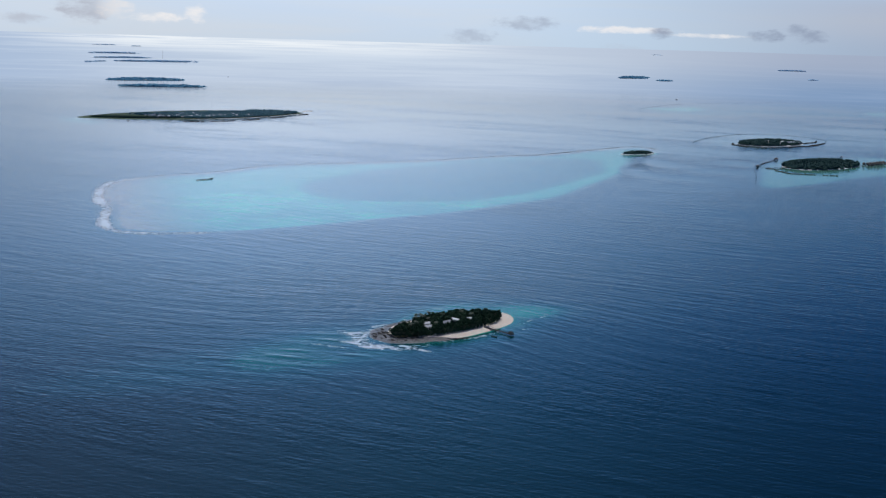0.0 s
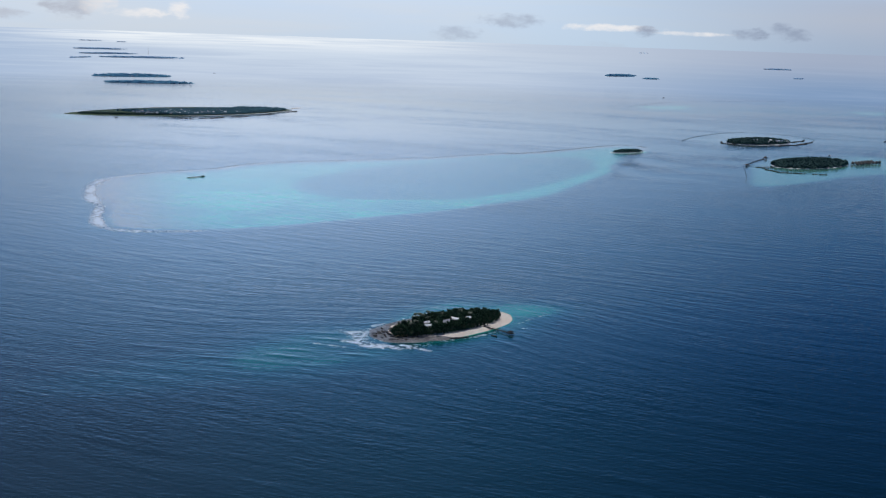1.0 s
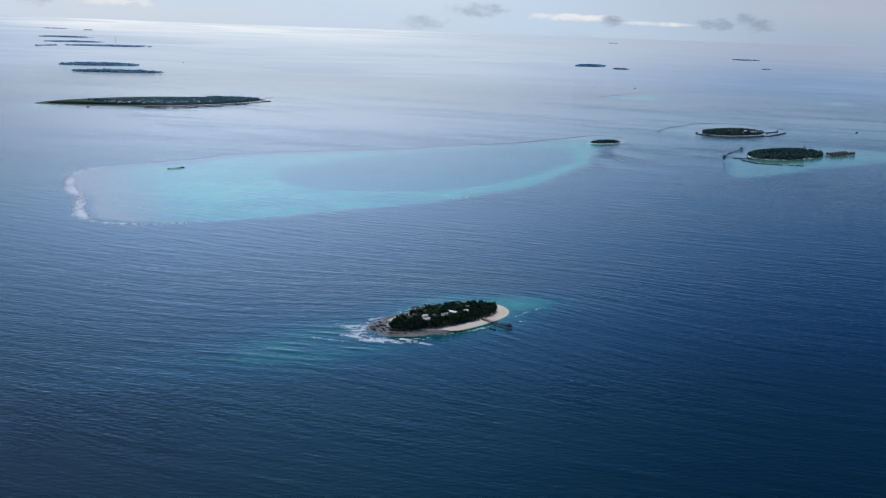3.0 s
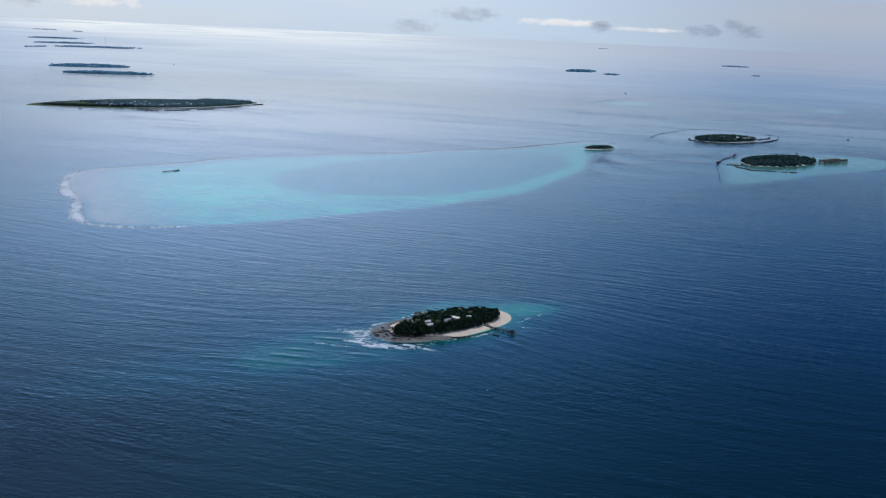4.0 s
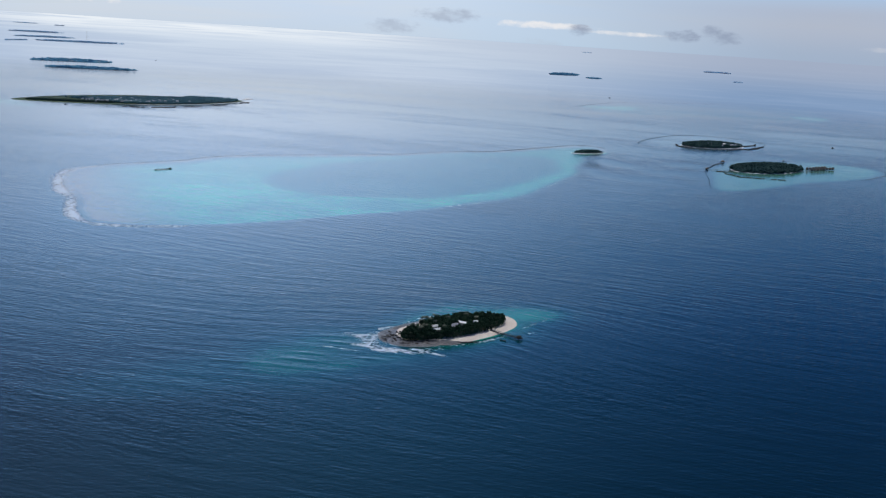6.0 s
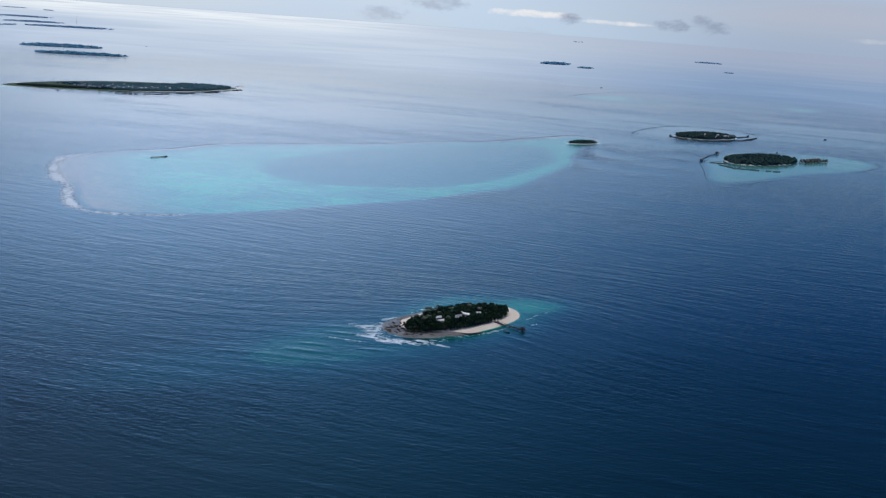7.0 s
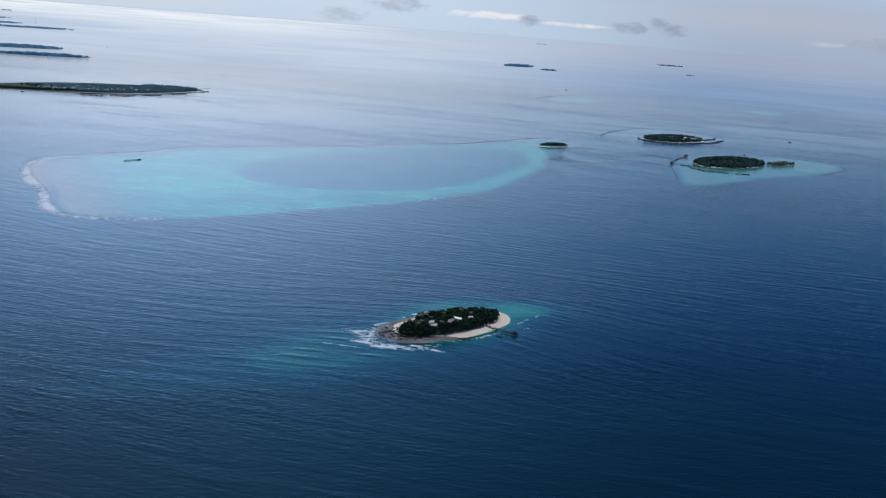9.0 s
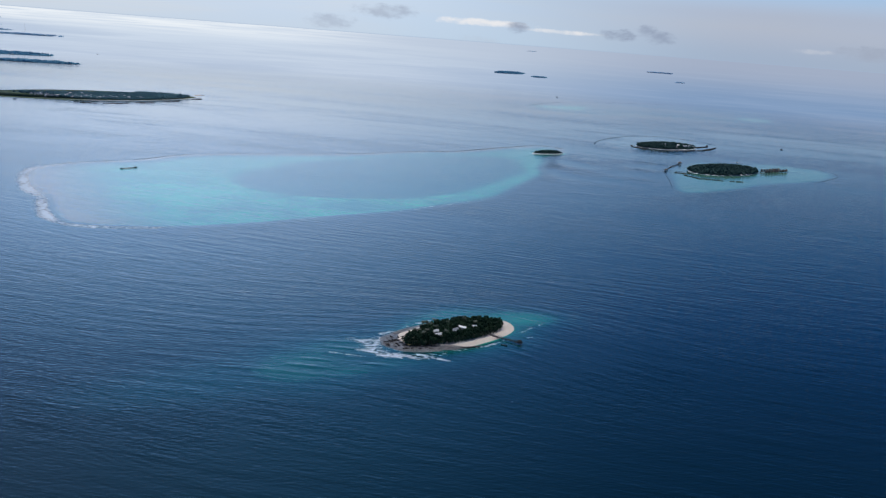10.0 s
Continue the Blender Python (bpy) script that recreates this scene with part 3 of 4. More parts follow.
def shore(name, cx, cy, a, b, turn, height, mat, label, seed, rough=0.10, power=2.0, flat=0.6, kind="structure", cat="island"):
    """A low mound of sand or rock with an uneven outline, its edge under water."""
    rnd = random.Random(seed)
    waves = [(rnd.uniform(0.3, 1) / k, k, rnd.uniform(0, 6.28)) for k in range(2, 9)]
    spot, size = ground(cx, cy)
    bm = bmesh.new()
    rings = []
    levels = ((1.12, -0.6), (1.0, 0.02), (0.93, 0.35), (0.8, 0.7), (flat, 1.0), (0.3, 1.05))
    for f, h in levels:
        ring = []
        for k in range(64):
            t = k * 2 * math.pi / 64
            e = 1 + rough * sum(p * math.sin(q * t + s) for p, q, s in waves) / 1.5
            ct, st = math.cos(t), math.sin(t)
            ct, st = math.copysign(abs(ct) ** (2 / power), ct), math.copysign(abs(st) ** (2 / power), st)
            ring.append(bm.verts.new((ct * a * f * e * size, st * b * f * e * size, h * height * size + (rnd.uniform(-0.08, 0.08) * height if h > 0.3 else 0))))
        if rings:
            for k in range(64):
                bm.faces.new((rings[-1][k], rings[-1][(k + 1) % 64], ring[(k + 1) % 64], ring[k]))
        rings.append(ring)
    bm.faces.new(rings[-1])
    ob = part(name, bm, mat, smooth=True)
    ob.matrix_world = pose(*spot, 0, 0, turn)
    return tagged(ob, label, cat, kind=kind)


def woods(cx, cy, a, b, turn, count, tall, wide, label, seed, lift=0.8, keep=None, mat=None):
    """A wood far off: one ragged mass of crowns."""
    rnd = random.Random(seed)
    spot, size = ground(cx, cy)
    verts, faces = [], []
    n = 0
    while n < count:
        u, v = rnd.uniform(-1, 1), rnd.uniform(-1, 1)
        if u * u + v * v > 1 or (keep and not keep(u, v)):
            continue
        n += 1
        edge = 1 - 0.35 * max(0.0, math.hypot(u, v) - 0.6) / 0.4
        h = tall * rnd.uniform(0.55, 1.3) * edge * size
        r = wide * rnd.uniform(0.75, 1.35) * size
        x, y = u * a * size, v * b * size
        for k in range(2):
            clump(verts, faces, rnd, (x + rnd.uniform(-0.5, 0.5) * r, y + rnd.uniform(-0.5, 0.5) * r, lift * size + h * (0.35 + 0.32 * k)), r * (1.05 - 0.25 * k), h * 0.38)
    ob = mesh_part("forest", verts, faces, mat or WOODS)
    ob.matrix_world = pose(*spot, 0, 0, turn)
    return tagged(ob, label, "forest", kind="stuff")


# ---- the sandy island nearest to the flight ----
def local(cx, cy, turn, u, v):
    t = math.radians(turn)
    return cx + u * math.cos(t) - v * math.sin(t), cy + u * math.sin(t) + v * math.cos(t)


beach = shore("island_ground", 5.5, 565.5, 42, 22, 42, 1.1, SAND, "pale coral sand beach round a wooded island", 4, 0.07, 2.2)
reef_flat = shore("reef_flat", -15.5, 547.3, 25, 17.5, 32, 0.34, WET, "grey wet reef flat beside the wooded island", 6, 0.2)
west_flat = shore("reef_flat", -17.5, 569.5, 18, 3.2, 42, 0.6, WET, "grey wet reef ledge along the shaded beach", 8, 0.12)
south_flat = shore("reef_flat", -7, 536.5, 14, 5.0, 10, 0.62, WET, "grey wet reef ledge below the trees", 9, 0.10)
soil = shore("island_soil", 3.0, 560, 36, 12.5, 40, 1.5, GRASS, "dry grass and soil under the island trees", 7, 0.08)


def tree(seed, leaf):
    """A broad tropical tree: leaning trunk, limbs and a ragged crown."""
    rnd = random.Random(seed)
    base = new("tree")
    bm = bmesh.new()
    h = 2.5
    lean = (rnd.uniform(-0.4, 0.4), rnd.uniform(-0.4, 0.4))
    tube(bm, [(0, 0, -0.4), (lean[0] * 0.4, lean[1] * 0.4, h * 0.5), (lean[0], lean[1], h)], [0.26, 0.19, 0.12])
    verts, faces = [], []
    for k in range(10):
        t = k * 1.9 + rnd.uniform(-0.3, 0.3)
        r = rnd.uniform(0.3, 1.5)
        c = (lean[0] + math.cos(t) * r, lean[1] + math.sin(t) * r, h + rnd.uniform(-0.5, 1.3))
        tube(bm, [(lean[0] * 0.8, lean[1] * 0.8, h * 0.8), ((c[0] + lean[0]) / 2, (c[1] + lean[1]) / 2, (h * 0.8 + c[2]) / 2 + 0.1), c], [0.1, 0.07, 0.03], 4)
        rx, rz = rnd.uniform(0.5, 0.85), rnd.uniform(0.4, 0.65)
        clump(verts, faces, rnd, c, rx, rz)
        leaf_cards(verts, faces, rnd, c, rx, rz, 60, 0.2)
    part("trunk", bm, BARK, base)
    mesh_part("crown", verts, faces, leaf, base)
    return base


def palm(seed):
    rnd = random.Random(seed)
    base = new("palm_tree")
    bm = bmesh.new()
    h, lx, ly = rnd.uniform(4.0, 5.4), rnd.uniform(-0.9, 0.9), rnd.uniform(-0.9, 0.9)
    tube(bm, [(lx * k * k, ly * k * k, h * k - 0.3) for k in (0, 0.25, 0.5, 0.75, 1)], [0.2, 0.15, 0.13, 0.12, 0.1])
    part("trunk", bm, BARK, base)
    verts, faces = [], []
    top = Vector((lx, ly, h - 0.3))
    for k in range(13):
        t = k * 2.4
        out = Vector((math.cos(t), math.sin(t), 0))
        side = Vector((-out.y, out.x, 0))
        rise, length = rnd.uniform(0.1, 0.9), rnd.uniform(1.5, 2.1)
        last = None
        for j in range(6):
            f = j / 5
            c = top + out * length * f + Vector((0, 0, rise * f * 1.4 - 1.5 * f * f))
            wd = 0.34 * math.sin(math.pi * min(0.96, f + 0.12))
            row = [c - side * wd - Vector((0, 0, wd * 0.5)), c, c + side * wd - Vector((0, 0, wd * 0.5))]
            i = len(verts)
            verts.extend(tuple(p) for p in row)
            if last is not None:
                faces.extend([[last, last + 1, i + 1, i], [last + 1, last + 2, i + 2, i + 1]])
            last = i
    mesh_part("crown", verts, faces, PALM, base)
    return base


def house(length, width, height, roof_mat, label, pitch=0.32, windows=2):
    """A small house: walls, gabled roof with eaves, door and windows."""
    base = new("house")
    bm = bmesh.new()
    box(bm, 0, 0, height / 2 - 0.2, length, width, height + 0.4, 0, 0.03)
    part("wall", bm, PAINT, base)
    bm = bmesh.new()
    e, k, th = 0.35, width * pitch, 0.12
    prof = [(-width / 2 - e, height - 0.1), (0, height + k), (width / 2 + e, height - 0.1), (width / 2 + e, height - 0.1 + th), (0, height + k + th), (-width / 2 - e, height - 0.1 + th)]
    ends = [[bm.verts.new((s * (length / 2 + e), y, z)) for y, z in prof] for s in (-1, 1)]
    for i in range(6):
        bm.faces.new((ends[0][i], ends[0][(i + 1) % 6], ends[1][(i + 1) % 6], ends[1][i]))
    for g in ends:
        bm.faces.new((g[0], g[1], g[4], g[5]))
        bm.faces.new((g[1], g[2], g[3], g[4]))
    gable = [[bm.verts.new((s * length / 2, y, z)) for y, z in ((-width / 2, height), (width / 2, height), (0, height + k))] for s in (-1, 1)]
    for g in gable:
        bm.faces.new(g)
    bmesh.ops.recalc_face_normals(bm, faces=bm.faces[:])
    part("roof", bm, roof_mat, base)
    bm = bmesh.new()
    box(bm, 0, -width / 2 - 0.03, height * 0.40, 0.8, 0.08, height * 0.8, 0, 0.01)
    part("door", bm, DARK, base)
    for i in range(windows):
        bm = bmesh.new()
        box(bm, (i - (windows - 1) / 2) * length * 0.62, -width / 2 - 0.03, height * 0.58, 0.8, 0.07, height * 0.34, 0, 0.01)
        part("window", bm, DARK, base)
    return tagged(base, label, "house")


HOUSES = []
for cx, cy, turn, args in ((-7.2, 553.6, 30, (4.2, 2.0, 2.7, SHEET, "white-roofed bungalow among the island trees")),
                           (-6.4, 548.0, 30, (4.0, 1.9, 2.5, SHEET, "white-roofed bungalow among the island trees")),
                           (2.8, 556.6, 42, (5.6, 3.0, 2.6, SHEET_GREY, "long grey-roofed hall among the island trees")),
                           (7.6, 562.2, -35, (6.0, 1.8, 3.0, SHEET, "long white-roofed hall beside the grey roof")),
                           (15.3, 565.5, 20, (2.0, 1.4, 3.0, SHEET, "small white-roofed hut under the island trees"))):
    hob = house(*args)
    hob.matrix_world = pose(cx, cy, 1.35, 0, 0, turn)
    HOUSES.append((cx, cy))

TREES = [tree(k, LEAF) for k in range(1, 6)] + [tree(k, LEAF_LIGHT) for k in (11, 12)]
PALMS = [palm(k) for k in (3, 5, 8)]
rnd = random.Random(12)
used = set()
spots = []
tries = 0
while len(spots) < 300 and tries < 60000:
    tries += 1
    u, v = rnd.uniform(-1, 1), rnd.uniform(-1, 1)
    if abs(u) ** 2.2 + abs(v) ** 2.2 > 1:
        continue
    x, y = local(3.4, 560.9, 40, u * 36.5, v * 13.6)
    if min(math.hypot(x - hx, (y - hy) * (0.38 if y < hy else 1.0)) for hx, hy in HOUSES) < 2.8:
        continue
    if math.hypot(x + 17, y - 552) < 4.5 or v > 0.25 + 0.70 * (u + 1) or math.hypot(x + 8, y - 570) < 4.0:
        continue
    if any((x - px) ** 2 + (y - py) ** 2 < 1.5 ** 2 for px, py in spots):
        continue
    spots.append((x, y))
    rim = abs(u) ** 2.2 + abs(v) ** 2.2 > 0.72
    kind = rnd.randrange(5) if not rim or rnd.random() < 0.55 else 5 + rnd.randrange(2)
    s = rnd.uniform(0.66, 0.90) * (0.75 if kind > 4 else 1.0) * (1.05 - 0.28 * (abs(u) ** 2.2 + abs(v) ** 2.2) ** 2)
    src = TREES[kind]
    ob = src if kind not in used else copy_thing(src, Matrix())
    used.add(kind)
    ob.matrix_basis = pose(x, y, 1.2, 0, 0, rnd.uniform(0, 360)) @ Matrix.Diagonal((s, s, s * 1.4, 1))
    tagged(ob, "low grey-green bush tree at the edge of the beach" if kind > 4 else "dense dark green broadleaf tree on the sandy island", "tree", "trees of the sandy island")
# low growth that fills the gaps between the trees
verts, faces = [], []
rnd = random.Random(44)
while len(verts) < 3400 * len(BALL_V):
    u, v = rnd.uniform(-1, 1), rnd.uniform(-1, 1)
    x, y = local(3.4, 560.9, 40, u * 36.5, v * 13.6)
    if abs(u) ** 2.2 + abs(v) ** 2.2 > 1 or math.hypot(x + 17, y - 552) < 4.5 or v > 0.25 + 0.70 * (u + 1) or math.hypot(x + 8, y - 570) < 4.0 or min(math.hypot(x - hx, (y - hy) * (0.5 if y < hy else 1.0)) for hx, hy in HOUSES) < 2.2:
        continue
    h = rnd.uniform(1.5, 3.3) * (1.0 - 0.5 * (abs(u) ** 2.2 + abs(v) ** 2.2) ** 2)
    clump(verts, faces, rnd, (x, y, 1.2 + h * 0.6), rnd.uniform(0.35, 0.7), h * 0.6)
    if rnd.random() < 0.7:
        leaf_cards(verts, faces, rnd, (x, y, 1.2 + h * 0.6), 0.8, h * 0.6, 6, 0.2)
tagged(mesh_part("undergrowth", verts, faces, LEAF), "dense dark green undergrowth between the island trees", "undergrowth", kind="stuff")
spots_p = [(-14, 558), (-13, 560), (-9, 560), (-11, 564), (-20, 546), (0, 567), (-17, 549), (-6, 566), (12, 574), (-2, 548), (-16, 541), (-8, 557), (16, 569), (-12, 546)]
for k, (x, y) in enumerate(spots_p):
    ob = PALMS[k] if k < 3 else copy_thing(PALMS[k % 3], Matrix())
    ob.matrix_basis = pose(x, y, 1.2, 0, 0, k * 67) @ Matrix.Diagonal((1.1, 1.1, 1.25, 1))
    tagged(ob, "tall coconut palm standing above the island trees", "palm tree", "palms of the sandy island")


def rock_mesh(seed):
    rnd = random.Random(seed)
    verts, faces = [], []
    clump(verts, faces, rnd, (0, 0, 0.1), 1.0, 0.55, 0.35)
    me = bpy.data.meshes.new("rock")
    me.from_pydata(verts, [], faces)
    me.materials.append(ROCK)
    return me


ROCKS = [rock_mesh(k) for k in range(4)]


def rock(x, y, z, s, k, stretch=1.0, turn=0.0, label="dark coral boulder on the grey reef flat", group="boulders of the reef flat"):
    ob = new("rock", ROCKS[k % 4])
    ob.matrix_world = pose(x, y, z, 0, 0, turn) @ Matrix.Diagonal((s * stretch, s, s, 1))
    return tagged(ob, label, "rock", group)


rnd = random.Random(31)
for k in range(150):
    u, v = rnd.uniform(-0.95, 0.2), rnd.uniform(-0.8, 0.8)
    if u * u + v * v > 0.85:
        continue
    x, y = local(-15, 546, 30, u * 24, v * 17)
    rock(x, y, 0.5, rnd.uniform(0.2, 0.65), k, rnd.uniform(1.0, 2.8), rnd.uniform(-50, 0))
for k in range(22):
    f = k / 21
    rock(4 + 10 * f + rnd.uniform(-0.3, 0.3), 537.2 + 3.0 * f * f + rnd.uniform(-0.4, 0.4), 0.3, rnd.uniform(0.35, 0.7), k, 1.4, rnd.uniform(0, 90), "dark boulder of a low groyne at the beach", "boulders of the groyne")


def pier():
    """A timber walkway on posts with a wider head."""
    base = new("pier")
    a, b = Vector((20.0, 564.2)), Vector((38.0, 547.5))
    d = (b - a).normalized()
    length = (b - a).length
    side = Vector((-d.y, d.x))
    turn = math.degrees(math.atan2(d.y, d.x))
    mid = (a + b) / 2
    bm = bmesh.new()
    box(bm, mid.x, mid.y, 1.25, length, 1.3, 0.2, turn, 0.02)
    part("deck", bm, TIMBER, base)
    bm = bmesh.new()
    head = b - d * 1.2
    box(bm, head.x, head.y, 1.33, 3.4, 3.0, 0.16, turn, 0.02)
    part("pier_head", bm, TIMBER, base)
    for k in range(9):
        for s in (-1, 1):
            p = a + d * (length * (k + 0.5) / 9) + side * 0.42 * s
            bm = bmesh.new()
            tube(bm, [(p.x, p.y, -0.8), (p.x, p.y, 1.2)], [0.1, 0.09])
            part("post", bm, TIMBER, base)
    for s in (-1, 1):
        p, q = a + side * 0.46 * s + d * 3, b + side * 0.46 * s - d * 3.0
        bm = bmesh.new()
        tube(bm, [(p.x, p.y, 2.0), (q.x, q.y, 2.0)], [0.05, 0.05], 4)
        rail = part("railing", bm, TIMBER, base)
        for k in range(9):
            r = p + (q - p) * k / 8
            bm = bmesh.new()
            tube(bm, [(r.x, r.y, 1.3), (r.x, r.y, 2.02)], [0.05, 0.05], 4)
            part("post", bm, TIMBER, rail)
    # a small hipped shelter on the head
    bm = bmesh.new()
    lo = [bm.verts.new((*(head + d * 1.3 * u + side * 1.15 * v), 2.2)) for u, v in ((-1, -1), (1, -1), (1, 1), (-1, 1))]
    hi = [bm.verts.new((*(head + d * 0.5 * u), 2.7)) for u in (-1, 1)]
    for f in ((lo[0], lo[1], hi[1], hi[0]), (lo[1], lo[2], hi[1]), (lo[2], lo[3], hi[0], hi[1]), (lo[3], lo[0], hi[0]), tuple(lo[::-1])):
        bm.faces.new(f)
    shelter = part("shelter", bm, TIMBER, base, "dark hipped shelter roof")
    for u in (-1, 1):
        for v in (-1, 1):
            p = head + d * 0.9 * u + side * 0.8 * v
            bm = bmesh.new()
            box(bm, p.x, p.y, 1.8, 0.14, 0.14, 1.0, turn)
            part("post", bm, TIMBER, shelter)
    base.location.z = -0.5
    return tagged(base, "dark timber pier on posts running off the beach", "pier")


pier()


def boat(x, y, length, turn, label, cabin=True):
    """A small boat: tapered hull, deck and a low canopy."""
    spot, size = ground(x, y)
    base = new("boat")
    bm = bmesh.new()
    rows = []
    for f, wd, lift in ((-0.5, 0.75, 0.05), (-0.2, 1.0, 0.0), (0.15, 0.95, 0.03), (0.38, 0.6, 0.12), (0.5, 0.06, 0.28)):
        hw = length * 0.14 * wd
        rows.append([bm.verts.new((f * length, s * hw * k, z + lift * length * 0.3)) for s, k, z in ((-1, 1, 0.09 * length), (-1, 0.6, -0.05 * length), (1, 0.6, -0.05 * length), (1, 1, 0.09 * length))])
    for p, q in zip(rows, rows[1:]):
        for i in range(3):
            bm.faces.new((p[i], p[i + 1], q[i + 1], q[i]))
        bm.faces.new((p[3], p[0], q[0], q[3]))
    bm.faces.new(rows[0])
    bm.faces.new(rows[-1])
    bmesh.ops.recalc_face_normals(bm, faces=bm.faces[:])
    part("hull", bm, HULL if cabin else TIMBER, base)
    if cabin:
        bm = bmesh.new()
        box(bm, -0.1 * length, 0, 0.17 * length, 0.4 * length, 0.22 * length, 0.14 * length, 0, 0.02 * length)
        part("cabin", bm, DARK, base)
    base.matrix_world = pose(*spot, 0, 0, turn)
    return tagged(base, label, "boat")


boat(28.2, 544.5, 3.6, -33, "small dark open boat moored beside the pier", False)


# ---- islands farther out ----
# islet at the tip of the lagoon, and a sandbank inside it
shore("islet_ground", 280, 1571, 33, 12.5, 36, 0.7, HAZED_SAND, "pale sand rim of a tiny wooded islet", 21)
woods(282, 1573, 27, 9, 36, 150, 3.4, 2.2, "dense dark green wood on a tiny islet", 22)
shore("sandbank", -258, 1141, 9, 1.8, 48, 0.35, HAZED_SAND, "low pale sandbank inside the lagoon", 23)
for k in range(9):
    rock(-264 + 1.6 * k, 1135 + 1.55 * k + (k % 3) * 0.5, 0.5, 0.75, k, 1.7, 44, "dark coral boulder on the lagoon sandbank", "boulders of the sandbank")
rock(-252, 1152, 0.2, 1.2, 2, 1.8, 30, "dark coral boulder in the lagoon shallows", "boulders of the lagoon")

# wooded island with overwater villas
shore("villa_island_ground", 516, 1475, 80, 39.5, 44, 1.0, HAZED_SAND, "narrow pale beach round a densely wooded island", 31, 0.06)
woods(517, 1477, 79, 38, 44, 900, 5.6, 2.7, "dense dark green wood covering an island", 32)


def villa(size):
    """A thatched villa on posts."""
    base = new("water_villa")
    bm = bmesh.new()
    box(bm, 0, 0, 1.3, 4.6 * size, 4.0 * size, 0.2, 0, 0.03)
    part("deck", bm, TIMBER, base)
    bm = bmesh.new()
    box(bm, 0, 0, 2.3, 3.4 * size, 3.0 * size, 1.9, 0, 0.03)
    part("wall", bm, THATCH, base)
    bm = bmesh.new()
    lo = [bm.verts.new((x * 2.3 * size, y * 2.0 * size, 3.0)) for x, y in ((-1, -1), (1, -1), (1, 1), (-1, 1))]
    hi = [bm.verts.new((x * 0.7 * size, 0, 5.2)) for x in (-1, 1)]
    for f in ((lo[0], lo[1], hi[1], hi[0]), (lo[1], lo[2], hi[1]), (lo[2], lo[3], hi[0], hi[1]), (lo[3], lo[0], hi[0]), tuple(lo[::-1])):
        bm.faces.new(f)
    part("roof", bm, THATCH, base)
    for x in (-1, 1):
        for y in (-1, 1):
            bm = bmesh.new()
            tube(bm, [(x * 1.9 * size, y * 1.6 * size, -0.8), (x * 1.9 * size, y * 1.6 * size, 1.2)], [0.14, 0.14], 5)
            part("post", bm, TIMBER, base)
    return tagged(base, "thatched brown overwater villa on posts", "villa", "overwater villas")


first = villa(0.9)
rnd = random.Random(5)
for k in range(15):
    f = k / 14
    ob = first if k == 0 else copy_thing(first, Matrix())
    ob.matrix_basis = pose(584 + 44 * f + (-3.0 if k % 2 else 2.5), 1490 + 32 * f + (5.0 if k % 2 else -5.0), -0.4, 0, 0, 38 + rnd.uniform(-20, 20))


def walkway(points, label, width=1.2, z=0.9):
    """A boardwalk of straight lengths on posts."""
    base = new("walkway")
    for (ax, ay), (bx, by) in zip(points, points[1:]):
        n = math.hypot(bx - ax, by - ay)
        turn = math.degrees(math.atan2(by - ay, bx - ax))
        bm = bmesh.new()
        box(bm, (ax + bx) / 2, (ay + by) / 2, z, n + width * 0.5, width, 0.25, turn, 0.03)
        part("deck", bm, TIMBER, base)
        for k in range(max(2, int(n / 7))):
            f = (k + 0.5) / max(2, int(n / 7))
            bm = bmesh.new()
            tube(bm, [(ax + (bx - ax) * f, ay + (by - ay) * f, -0.8), (ax + (bx - ax) * f, ay + (by - ay) * f, z)], [0.22, 0.22], 5)
            part("post", bm, TIMBER, base)
    return tagged(base, label, "walkway")


walkway([(552, 1478), (583, 1492), (608, 1510), (633, 1528)], "dark timber walkway between overwater villas")
walkway([(458, 1430), (436, 1428), (416, 1434)], "dark timber jetty reaching out from the wooded island")
walkway([(416, 1434), (444, 1490), (472, 1536)], "thin timber walkway to a round pavilion", 0.9)


def pavilion(x, y, r, h, label):
    base = new("pavilion")
    bm = bmesh.new()
    bmesh.ops.create_cone(bm, cap_ends=True, segments=10, radius1=r * 1.05, radius2=r * 1.05, depth=0.4, matrix=pose(x, y, 1.3))
    part("deck", bm, TIMBER, base)
    for k in range(6):
        px, py = x + math.cos(k * 1.047) * r * 0.8, y + math.sin(k * 1.047) * r * 0.8
        bm = bmesh.new()
        tube(bm, [(px, py, -0.8), (px, py, h * 0.55)], [0.2, 0.2], 5)
        part("post", bm, TIMBER, base)
    bm = bmesh.new()
    tube(bm, [(x, y, h * 0.5), (x, y, h * 0.62), (x, y, h * 0.85), (x, y, h)], [r * 1.1, r, r * 0.45, 0.1], 10)
    part("roof", bm, THATCH, base, "dark conical thatched roof")
    return tagged(base, label, "pavilion")


pavilion(474, 1539, 2.6, 3.8, "dark round thatched pavilion over the water")
pavilion(417, 1433, 2.2, 3.2, "dark arrival pavilion at the end of a jetty")


